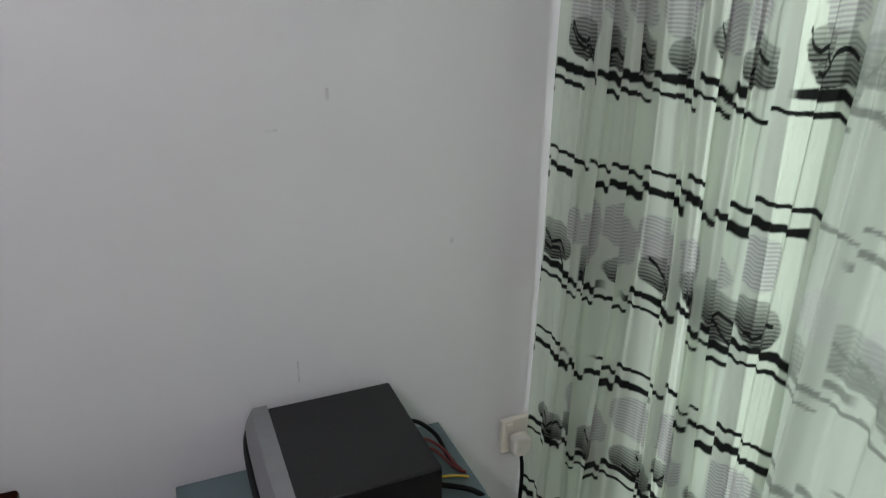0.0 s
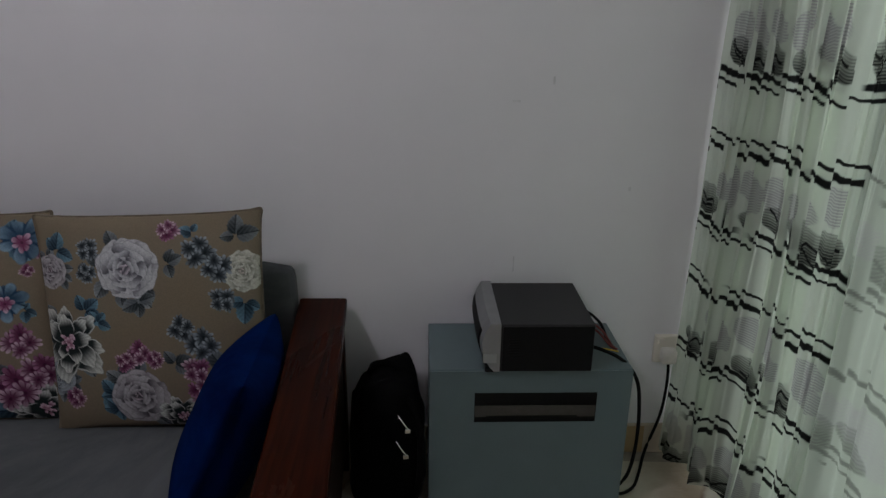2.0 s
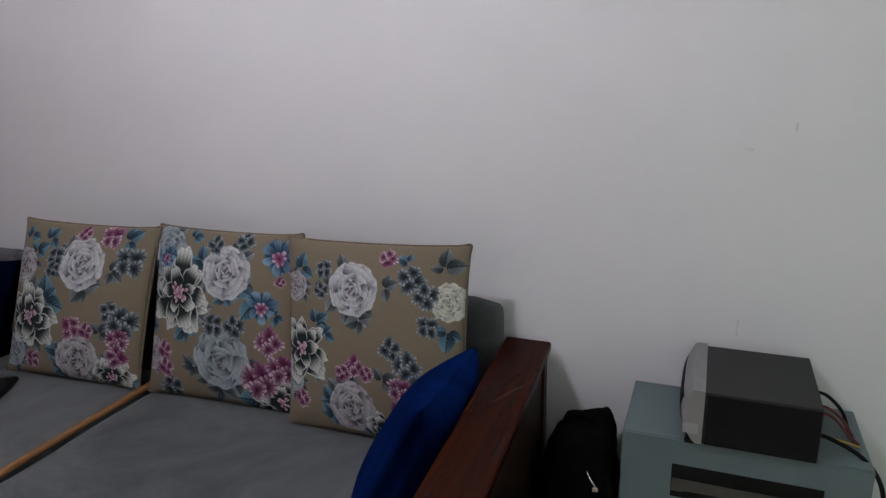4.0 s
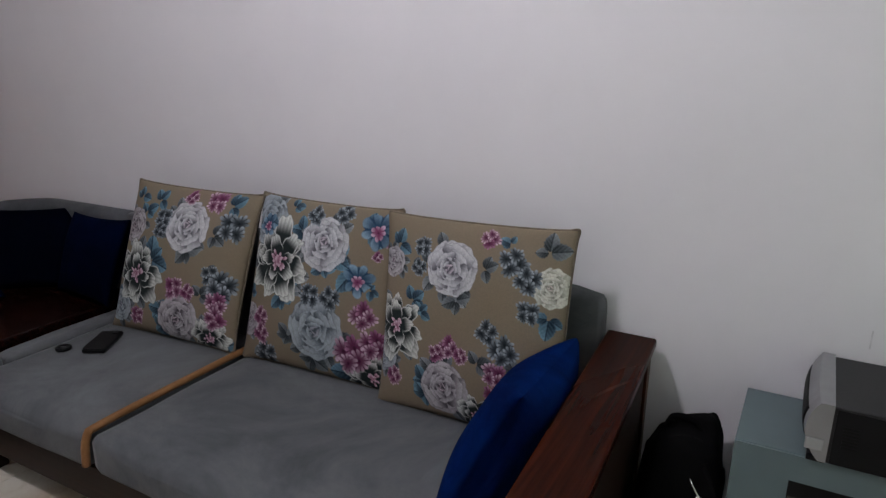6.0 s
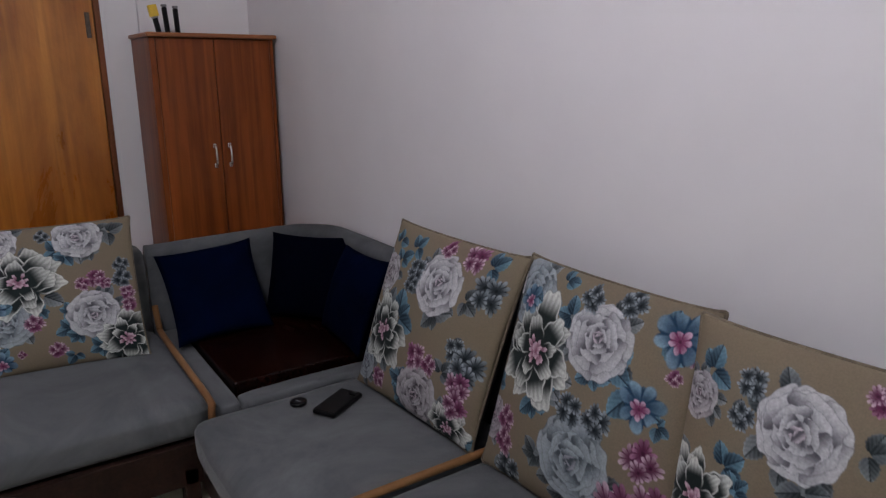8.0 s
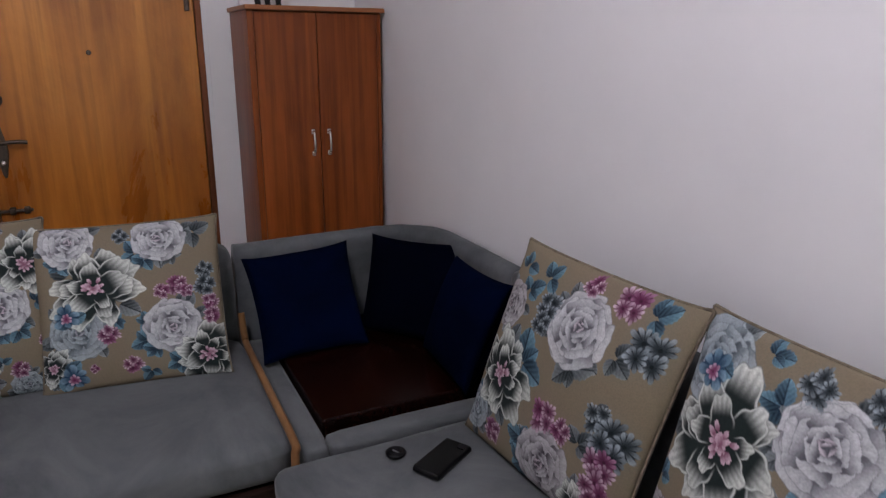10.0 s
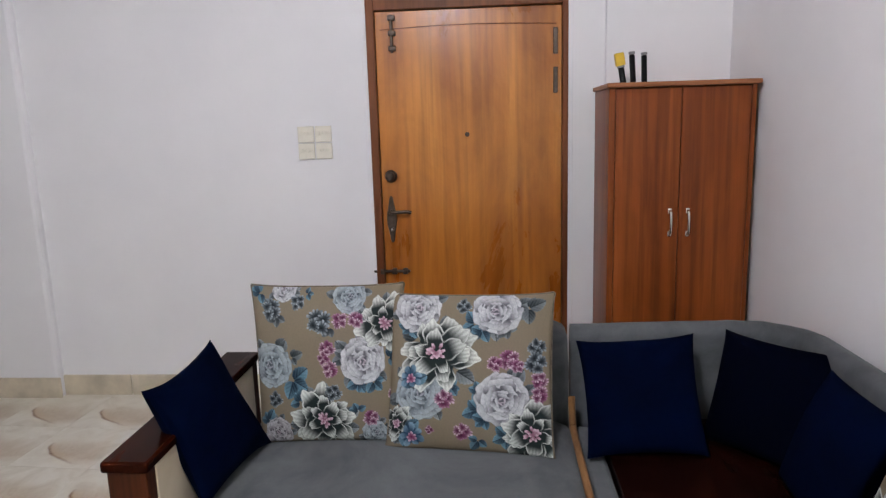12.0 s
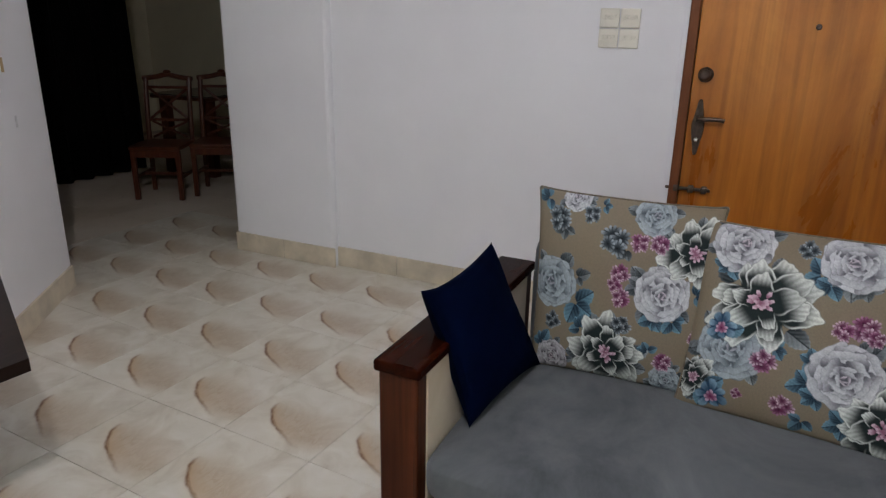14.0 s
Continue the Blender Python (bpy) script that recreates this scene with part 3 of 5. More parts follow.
# ---- switches on the wall by the door ----
sw = empty("light_switch_panel", (WEST, -1.97, 1.315), "four ivory switch plates set in a square on the wall", "light switch")
for y in (-2.012, -1.925):
    for z in (1.275, 1.357):
        pl = under(part("switch_plate", block(WEST, WEST + 0.012, y - 0.041, y + 0.041, z - 0.039, z + 0.039, 0.004), SWITCH), sw)
        for k in (-1.5, -0.5, 0.5, 1.5):
            r = part("rocker", block(WEST + 0.011, WEST + 0.016, y + k * 0.015 - 0.006, y + k * 0.015 + 0.006, z - 0.008 + 0.004 * (k % 2), z + 0.012, 0.002), SWITCH)
            r.parent = pl

# ---- cupboard ----
cup = empty("cupboard", (-3.94, -0.32, 0), "tall reddish veneer cupboard with two closed doors and steel handles", "cupboard")
CX, CY0, CY1, CZ, CB = -3.735, -0.615, -0.025, 1.515, WEST + 0.05
under(part("body", block(CB, CX - 0.022, CY0, CY1, 0.0, CZ, 0.002), CUPBOARD_WOOD), cup)
under(part("top", block(CB, CX + 0.025, CY0 - 0.012, CY1 + 0.012, CZ, CZ + 0.020, 0.006, 3), CUPBOARD_TOP, None, "lighter edged top board"), cup)
under(part("stile", block(CX - 0.022, CX, CY0, CY0 + 0.026, 0.0, CZ, 0.002), CUPBOARD_WOOD), cup)
under(part("stile", block(CX - 0.022, CX, CY1 - 0.018, CY1, 0.0, CZ, 0.002), CUPBOARD_WOOD), cup)
under(part("plinth", block(CX - 0.022, CX - 0.004, CY0 + 0.026, CY1 - 0.018, 0.0, 0.08), CUPBOARD_WOOD), cup)
mid = -0.321
for y0, y1, hy in ((CY0 + 0.028, mid - 0.0015, -0.357), (mid + 0.0015, CY1 - 0.020, -0.284)):
    lf = under(part("cupboard_door", block(CX - 0.020, CX, y0, y1, 0.082, CZ - 0.004, 0.002), CUPBOARD_WOOD), cup)
    h = part("handle", tube([(CX, hy, 1.005), (CX + 0.022, hy, 0.998), (CX + 0.028, hy, 0.955), (CX + 0.022, hy, 0.912), (CX, hy, 0.905)], 0.0055, 8), CHROME, lf, "bowed steel handle", True)
    for z in (1.003, 0.907):
        part("handle_foot", block(CX, CX + 0.006, hy - 0.008, hy + 0.008, z - 0.012, z + 0.012, 0.003), CHROME, lf)

# small things on the cupboard
for y, h, tilt in ((-0.487, 0.125, 4), (-0.440, 0.120, 2)):
    ob = part("clipper_comb", block(-0.010, 0.010, -0.011, 0.011, 0, h, 0.006, 3), BLACK_PLASTIC)
    part("clipper_tip", block(-0.011, 0.011, -0.012, 0.012, h, h + 0.012, 0.004), SILVER, ob)
    ob.matrix_basis = pose(-3.90, y, CZ + 0.020, tilt, 0, 10)
    tagged(ob, "slim black handle standing upright on the cupboard", "grooming tool", "tools on the cupboard")
ob = part("brush", block(-0.011, 0.011, -0.012, 0.012, 0, 0.085, 0.006, 3), BLACK_PLASTIC)
part("brush_head", block(-0.016, 0.016, -0.020, 0.020, 0.078, 0.132, 0.005, 3), YELLOW, ob, "bright yellow head")
part("collar", block(-0.013, 0.013, -0.014, 0.014, 0.07, 0.078, 0.002), SILVER, ob)
ob.matrix_basis = pose(-3.90, -0.528, CZ + 0.022, 10, 0, 0)
tagged(ob, "small black tool with a yellow head on the cupboard", "brush", "tools on the cupboard")

# ---- corner sofa ----
def soft_block(x0, x1, y0, y1, z0, z1, r, puff=0.012, n=26, seed=0):
    """An upholstered block: rounded edges, a swelling top and slightly uneven sides."""
    bm = bmesh.new()
    c = Vector(((x0 + x1) / 2, (y0 + y1) / 2, (z0 + z1) / 2))
    half = Vector(((x1 - x0) / 2, (y1 - y0) / 2, (z1 - z0) / 2))
    bmesh.ops.create_cube(bm, size=2)
    bmesh.ops.subdivide_edges(bm, edges=bm.edges, cuts=n, use_grid_fill=True)
    for v in bm.verts:
        p = Vector(v.co)
        q = Vector((p.x * half.x, p.y * half.y, p.z * half.z))
        inner = Vector([max(-h + r, min(h - r, a)) for a, h in zip(q, half)])
        # spread the points towards the rounded rim
        d = q - inner
        if d.length > 1e-9:
            d = d / max(abs(d.x), abs(d.y), abs(d.z)) * 1.0
            k = max(abs((q - inner).x), abs((q - inner).y), abs((q - inner).z))
            q = inner + d.normalized() * k
        swell = (1 - p.x ** 4) * (1 - p.y ** 4)
        if p.z > 0:
            q.z += puff * swell * p.z
        if abs(p.y) > 0.5:
            q.y += math.copysign(puff * 0.6 * (1 - p.x ** 4) * (1 - p.z ** 2), p.y)
        if abs(p.x) > 0.5:
            q.x += math.copysign(puff * 0.6 * (1 - p.y ** 4) * (1 - p.z ** 2), p.x)
        w = noise.noise(Vector((q.x * 4 + seed * 7, q.y * 4, q.z * 4))) * 0.004 + noise.noise(Vector((q.x * 13 + seed, q.y * 13, q.z * 13))) * 0.0015
        q += Vector((0, 0, w)) if p.z > 0.5 else Vector((w, w, 0))
        v.co = q + c
    return bm


sofa = empty("corner_sofa", (-2.3, -0.9, 0), "grey velvet corner sofa with mahogany arms and tan piping", "sofa")


def sofa_part(name, bm, mat, label="", smooth_it=False):
    return under(part(name, bm, mat, None, label, smooth_it), sofa)


SEAT_N, SEAT_W, BASE = 0.335, 0.362, 0.235
sofa_part("seat_cushion", soft_block(-2.275, -1.632, -0.915, -0.16, BASE - 0.03, SEAT_N, 0.035, 0.012, seed=1), GREY_VELVET, "", True)
sofa_part("seat_cushion", soft_block(-1.612, -0.392, -0.915, -0.16, BASE - 0.03, SEAT_N, 0.035, 0.014, seed=2), GREY_VELVET, "", True)
sofa_part("seat_cushion", soft_block(-3.10, -2.325, -1.955, -0.845, BASE, SEAT_W, 0.04, 0.016, seed=3), GREY_VELVET, "", True)
# tan piping between the units
sofa_part("piping", tube([(-1.622, -0.17, SEAT_N + 0.004), (-1.622, -0.5, SEAT_N + 0.006), (-1.622, -0.85, SEAT_N + 0.003), (-1.622, -0.905, SEAT_N - 0.015), (-1.622, -0.918, BASE)], 0.012, 10), TAN_PIPING, "tan cloth piping", True)
sofa_part("piping", tube([(-3.06, -0.838, 0.46), (-3.02, -0.838, 0.385), (-2.96, -0.838, 0.365), (-2.6, -0.838, 0.357), (-2.34, -0.838, 0.350), (-2.30, -0.846, 0.33), (-2.295, -0.85, BASE - 0.03)], 0.012, 10), TAN_PIPING, "tan cloth piping", True)
# corner unit: grey rim, glossy dark panel
sofa_part("corner_rim", soft_block(-3.08, -2.285, -0.826, -0.752, BASE - 0.03, 0.345, 0.018, 0.004, 12, 4), GREY_VELVET, "", True)
sofa_part("corner_rim", soft_block(-2.365, -2.285, -0.748, -0.16, BASE - 0.03, 0.343, 0.018, 0.004, 12, 5), GREY_VELVET, "", True)
sofa_part("corner_panel", block(-3.08, -2.372, -0.747, -0.14, 0.30, 0.372, 0.008, 3), PANEL_WOOD, "glossy dark wooden corner panel")
# backs
sofa_part("back", soft_block(-2.45, -0.398, -0.115, -0.018, 0.16, 0.715, 0.04, 0.008, 22, 6), GREY_VELVET, "", True)
sofa_part("back", soft_block(-3.245, -3.105, -1.955, -0.845, 0.16, 0.688, 0.045, 0.01, 22, 7), GREY_VELVET, "", True)


def bent_back():
    """The back of the corner unit, swept round its quarter bend."""
    path = []
    for k in range(8):
        path.append((Vector((-3.20, -0.828 + 0.52 * k / 8)), Vector((1, 0))))
    for k in range(17):
        a = math.pi - k / 16 * math.pi / 2
        path.append((Vector((-2.955, -0.308)) + 0.245 * Vector((math.cos(a), math.sin(a))), -Vector((math.cos(a), math.sin(a)))))
    for k in range(1, 6):
        path.append((Vector((-2.955 + 0.505 * k / 5, -0.063)), Vector((0, -1))))
    prof = []
    for k in range(29):
        a = math.pi * k / 28
        prof.append((math.cos(a) * 0.043, 0.630 + 0.045 * math.sin(a)))
    prof = [(0.045, 0.16), (0.050, 0.3), (0.052, 0.45), (0.046, 0.57)] + prof + [(-0.043, 0.16)]
    bm = bmesh.new()
    rings = [[bm.verts.new((c.x + n.x * off, c.y + n.y * off, h + 0.03 * (i / (len(path) - 1)) * (h > 0.5) + 0.003 * noise.noise(Vector((i * 0.4, h * 9, off * 20))))) for off, h in prof] for i, (c, n) in enumerate(path)]
    for p, q in zip(rings, rings[1:]):
        for k in range(len(prof) - 1):
            bm.faces.new((p[k], p[k + 1], q[k + 1], q[k]))
    bm.faces.new(rings[0])
    bm.faces.new(rings[-1])
    bmesh.ops.recalc_face_normals(bm, faces=bm.faces)
    return bm


sofa_part("corner_back", bent_back(), GREY_VELVET, "", True)
# wooden base rails and feet
for x0, x1, y0, y1 in ((-2.27, -0.39, -0.895, -0.865), (-2.345, -2.315, -1.95, -0.86), (-2.32, -2.29, -0.86, -0.80), (-3.24, -3.21, -1.95, -0.1), (-3.2, -0.4, -0.06, -0.03)):
    sofa_part("base_rail", block(x0, x1, y0, y1, 0.09, BASE - 0.02 if y1 - y0 < 0.5 else BASE, 0.004), BLACK_WOOD, "dark wooden rail")
sofa_part("seat_base", block(-2.27, -0.40, -0.86, -0.16, 0.14, BASE - 0.03), BLACK_WOOD)
sofa_part("seat_base", block(-3.06, -2.36, -1.94, -0.86, 0.14, BASE), BLACK_WOOD)
sofa_part("seat_base", block(-3.06, -2.30, -0.82, -0.16, 0.14, BASE - 0.03), BLACK_WOOD)
for x, y in ((-2.23, -0.86), (-1.62, -0.86), (-1.62, -0.08), (-2.34, -0.92), (-3.2, -0.9), (-3.2, -1.93), (-3.2, -0.08)):
    sofa_part("foot", block(x - 0.025, x + 0.025, y - 0.025, y + 0.025, 0, 0.15, 0.005), BLACK_WOOD)
# arms
def arm(name, x0, x1, y0, y1, z, along, inside):
    a = sofa_part(name, block(x0, x1, y0, y1, z - 0.030, z, 0.007, 3), ARM_WOOD_Y if along == "y" else ARM_WOOD_X, "glossy mahogany armrest")
    def add(n, bm, mat, label=""):
        o = part(n, bm, mat, None, label)
        return hang(o, a)
    def hang(o, p):
        o.parent = p
        return o
    i = 0.010
    def skew(o):
        """The armrest by the cabinet splays outwards to its front."""
        for v in o.data.vertices:
            v.co.x += 0.056 * (y1 - v.co.y) / (y1 - y0)
    if along == "y":
        add("front_post", block(x0 + i, x1 - i, y0 + i, y0 + 0.06, 0.0, z - 0.030, 0.005), ARM_WOOD_Z)
        add("back_post", block(x0 + i, x1 - i, y1 - 0.06, y1 - 0.005, 0.0, z - 0.030, 0.005), ARM_WOOD_Z)
        add("outer_panel", block(x1 - 0.035, x1 - 0.018, y0 + 0.06, y1 - 0.06, 0.12, z - 0.032, 0.002), BLACK_WOOD)
        add("inner_lining", block(x0 + 0.008, x0 + 0.030, y0 + 0.06, y1 - 0.06, 0.15, z - 0.032, 0.004), CREAM_CLOTH, "cream cloth lining")
        for o in [a] + list(a.children):
            skew(o)
    else:
        add("front_post", block(x1 - 0.06, x1 - i, y0 + i, y1 - i, 0.0, z - 0.030, 0.005), ARM_WOOD_Z)
        add("back_post", block(x0 + 0.005, x0 + 0.06, y0 + i, y1 - i, 0.0, z - 0.030, 0.005), ARM_WOOD_Z)
        add("outer_panel", block(x0 + 0.06, x1 - 0.06, y0 + 0.018, y0 + 0.035, 0.12, z - 0.032, 0.002), BLACK_WOOD)
        add("inner_lining", block(x0 + 0.06, x1 - 0.055, y1 - 0.030, y1 - 0.006, 0.15, z - 0.032, 0.004), CREAM_CLOTH, "cream cloth lining")
    return a


# ---- printed cushions ----
def draw(img, mask, colour):
    m = np.clip(mask, 0, 1)[..., None]
    img[:] = img * (1 - m) + colour * m


def petal(img, U, V, u, v, a, length, width, light, dark, hard, rng, streaks=0.10):
    """One petal with its tip turned outwards: dark at the base, pale at the rim, veined along its length."""
    n = img.shape[0]
    reach = max(length, width) * 1.15
    j0, j1 = max(0, int((u - reach) * n)), min(n, int((u + reach) * n) + 2)
    i0, i1 = max(0, int((v - reach) * n)), min(n, int((v + reach) * n) + 2)
    if i0 >= i1 or j0 >= j1:
        return
    x, y = U[i0:i1, j0:j1] - u, V[i0:i1, j0:j1] - v
    p, q = (x * math.cos(a) + y * math.sin(a)) / length, (-x * math.sin(a) + y * math.cos(a)) / width
    th = np.arctan2(q, p)
    e = np.hypot(p, q) / (1 + 0.07 * np.sin(5 * th + rng.uniform(0, 6)) + 0.04 * np.sin(9 * th))
    fan = q / (p + 2.2)
    lum = smooth(p, -0.75 + hard, 0.85) * (1 - streaks + streaks * np.sin(fan * 46 + rng.uniform(0, 6)))
    lum = np.maximum(lum, (0.40 + 0.55 * hard) * smooth(e, 0.80, 0.93) * smooth(p, -0.3, 0.3)) * rng.uniform(0.78, 1.0)
    lum = lum * (1 - 0.75 * smooth(e, 0.94, 1.0))
    light, dark = np.array(light), np.array(dark)
    draw(img[i0:i1, j0:j1], 1 - smooth(e, 0.96, 1.03), dark + (light - dark) * np.clip(lum, 0, 1)[..., None])


def rose(img, U, V, u, v, r, light, dark, turn, rng):
    """A cabbage rose: broad ruffled outer petals round a tight cup that sits a little off the middle."""
    du, dv = 0.10 * r * math.cos(turn), 0.10 * r * math.sin(turn)
    for ring, n, size in ((0.58, 6, 0.52), (0.44, 5, 0.46), (0.31, 5, 0.36), (0.20, 4, 0.27), (0.12, 3, 0.19), (0.05, 3, 0.12), (0.01, 1, 0.07)):
        k0 = 1 - ring / 0.58
        for k in range(n):
            a = turn + ring * 9 + 2 * math.pi * (k + rng.uniform(-0.2, 0.2)) / n
            s = size * r * rng.uniform(0.85, 1.12)
            warm = np.array((1.06, 0.92, 0.97)) if ring < 0.1 else 1.0
            petal(img, U, V, u + du * k0 + ring * r * math.cos(a), v + dv * k0 + ring * r * math.sin(a), a, s * 0.74, s * 1.25, np.array(light) * warm, dark, 0.16 + 0.25 * k0, rng, 0.06)


def peony(img, U, V, u, v, r, turn, rng):
    """An open bloom: near-black petals with white veins and rims round a pink heart."""
    for ring, n, size in ((0.60, 8, 0.46), (0.46, 6, 0.44), (0.30, 5, 0.36)):
        for k in range(n):
            a = turn + ring * 7 + 2 * math.pi * (k + rng.uniform(-0.25, 0.25)) / n
            s = size * r * rng.uniform(0.62, 1.20)
            petal(img, U, V, u + ring * r * math.cos(a), v + ring * r * math.sin(a), a + rng.uniform(-0.3, 0.3), s * 1.22, s * 0.68, (0.66, 0.68, 0.64), (0.008, 0.015, 0.015), 0.80 + 0.22 * rng.rand(), rng, 0.16)
    for k in range(26):
        a, d = rng.uniform(0, 6.28), rng.uniform(0, 0.25) * r
        petal(img, U, V, u + d * math.cos(a), v + d * math.sin(a), a, 0.085 * r, 0.045 * r, (0.66, 0.47, 0.54), (0.22, 0.09, 0.14), 0.0, rng)


def window(img, U, V, u, v, reach):
    """The stretch of the picture round one motif."""
    n = img.shape[0]
    j0, j1 = max(0, int((u - reach) * n)), min(n, int((u + reach) * n) + 2)
    i0, i1 = max(0, int((v - reach) * n)), min(n, int((v + reach) * n) + 2)
    return img[i0:i1, j0:j1], U[i0:i1, j0:j1] - u, V[i0:i1, j0:j1] - v


def daisy(img, U, V, u, v, r, light, dark, n, turn):
    """A small many-petalled bloom, its petals parted by dark lines and pale at their tips."""
    part_img, x, y = window(img, U, V, u, v, r * 1.1)
    if not x.size:
        return
    d, th = np.hypot(x, y), np.arctan2(y, x) + turn
    lobe = np.abs(np.cos(n / 2 * th))
    edge = r * (0.70 + 0.30 * lobe ** 0.7) * (1 + 0.13 * np.sin(3 * th + turn) + 0.07 * np.sin(5 * th + 2 * turn))
    t = d / edge
    lum = (0.06 + 0.94 * smooth(t, 0.20, 0.98) ** 1.4) * smooth(lobe + 0.25 * (1 - t), 0.20, 0.75) * (0.72 + 0.28 * np.sin(2 * th + turn))
    col = np.array(dark) + (np.array(light) - np.array(dark)) * lum[..., None]
    draw(part_img, 1 - smooth(t, 0.94, 1.06), col)
    draw(part_img, 1 - smooth(d / (0.15 * r), 0.8, 1.2), np.array(dark) * 0.6)


def leaf_shape(img, U, V, u, v, r, a, light, dark):
    """A pointed leaf with a dark midrib, one half in the light, toothed along its rim."""
    part_img, x, y = window(img, U, V, u, v, r * 1.1)
    if not x.size:
        return
    p, q = (x * math.cos(a) + y * math.sin(a)) / r, (-x * math.sin(a) + y * math.cos(a)) / r
    half = 0.98 * np.clip(p, 0, 1) ** 0.5 * np.clip(1 - p, 0, 1) ** 0.75 * (1 + 0.05 * np.sin(p * 31))
    t = np.abs(q) / np.maximum(half, 1e-4)
    lum = (q > 0) * 0.34 + 0.04 + 0.50 * p * p + 0.07 * np.sin(p * 26 - np.abs(q) * 30) + 0.30 * smooth(t, 0.72, 0.92) * p
    lum = lum * smooth(np.abs(q), 0.004, 0.045)
    col = np.array(dark) + (np.array(light) - np.array(dark)) * np.clip(lum, 0, 1)[..., None]
    draw(part_img, (1 - smooth(t, 0.9, 1.05)) * (p > 0) * (p < 1), col)


# kind, across, down, radius: R pale rose, M lilac rose, W cream rose, B blue-grey rose, P peony, D dark blooms,
# K pink blooms, Q blue bloom, L blue leaves, G grey leaves
PRINT_A = "R.42,.24,.151 M.06,.25,.082 P.11,.57,.151 D.73,.17,.075 D.81,.25,.069 D.24,.15,.052 D.23,.26,.046 G.63,.22,.065 G.47,.43,.069 L.11,.12,.069 L.23,.40,.074 L.29,.47,.062 K.60,.07,.052 L.69,.07,.043 G.89,.07,.069 W.93,.27,.095 D.83,.40,.059 L.93,.45,.069 D.64,.52,.062 D.73,.60,.075 G.62,.66,.056 K.44,.63,.059 K.37,.67,.049 K.51,.66,.043 M.42,.84,.141 K.69,.72,.065 K.70,.82,.062 L.26,.82,.069 L.28,.91,.059 P.60,.94,.092 G.84,.67,.085 B.04,.75,.082 K.11,.84,.052"
PRINT_E = "L.10,.06,.067 L.21,.17,.072 L.30,.08,.062 K.52,.06,.053 K.72,.07,.079 L.88,.06,.086 R.55,.25,.172 M.09,.29,.115 D.34,.22,.072 D.34,.30,.057 D.88,.22,.100 G.81,.29,.081 G.60,.45,.086 P.20,.61,.191 L.36,.46,.110 K.55,.65,.079 K.66,.66,.057 D.80,.53,.067 D.89,.60,.100 G.78,.64,.072 M.60,.85,.158 K.87,.71,.077 K.87,.81,.077 L.42,.80,.077 L.45,.94,.077 P.84,.94,.124 B.07,.85,.115 K.25,.89,.067 L.04,.74,.067 L.97,.99,.062"
PRINT_B = "B.10,.15,.158 Q.11,.18,.070 P.24,.38,.205 R.56,.24,.168 L.35,.17,.088 D.47,.08,.061 L.32,.04,.051 D.66,.05,.065 Q.89,.12,.107 K.97,.16,.056 K.91,.27,.033 L.68,.34,.084 L.58,.41,.070 Q.81,.41,.093 L.91,.47,.042 L.34,.54,.098 L.31,.63,.084 D.51,.54,.070 D.64,.54,.070 B.56,.73,.196 K.86,.61,.084 K.80,.84,.116 K.93,.76,.088 P.92,.94,.135 M.03,.76,.107 K.15,.73,.065 K.16,.83,.065 G.33,.81,.074 D.20,.95,.084 L.75,.95,.098 G.53,.95,.084 L.02,.58,.065"
PRINT_C = "D.13,.15,.069 G.16,.23,.065 L.03,.05,.054 R.22,.02,.083 D.32,.10,.051 L.40,.05,.040 B.66,.07,.112 D.46,.23,.083 G.51,.29,.054 K.60,.22,.054 K.70,.22,.054 P.89,.24,.155 R.74,.47,.155 K.51,.40,.054 K.48,.46,.043 K.52,.53,.054 B.12,.50,.152 G.30,.44,.058 L.31,.62,.087 L.28,.71,.065 L.70,.64,.058 L.83,.64,.065 L.95,.46,.058 K.95,.69,.047 P.47,.85,.181 K.79,.84,.054 L.69,.77,.043 M.14,.93,.101 B.81,.94,.094 D.13,.72,.051 L.05,.83,.058 D.54,.67,.054"
PRINT_D = "R.18,.10,.152 L.12,.25,.068 D.46,.08,.049 R.67,.11,.156 G.73,.25,.061 G.90,.09,.076 L.50,.22,.080 L.56,.27,.065 B.21,.65,.163 P.31,.39,.209 Q.15,.54,.072 K.36,.67,.061 L.43,.59,.053 K.75,.42,.065 K.66,.45,.049 K.80,.46,.042 D.91,.34,.057 D.91,.44,.068 K.93,.54,.053 K.93,.63,.053 R.71,.66,.167 L.54,.61,.061 L.53,.75,.065 L.58,.81,.053 P.89,.87,.171 K.47,.87,.057 L.69,.89,.080 Q.16,.91,.076 P.06,.84,.103 K.27,.87,.028 L.55,.95,.057"
TAN = np.array([0.178, 0.142, 0.097])


ROSES = {"R": ((0.55, 0.555, 0.58), (0.085, 0.085, 0.10)), "M": ((0.44, 0.42, 0.44), (0.055, 0.048, 0.058)), "W": ((0.62, 0.62, 0.54), (0.18, 0.185, 0.15)), "B": ((0.35, 0.40, 0.43), (0.060, 0.074, 0.088))}


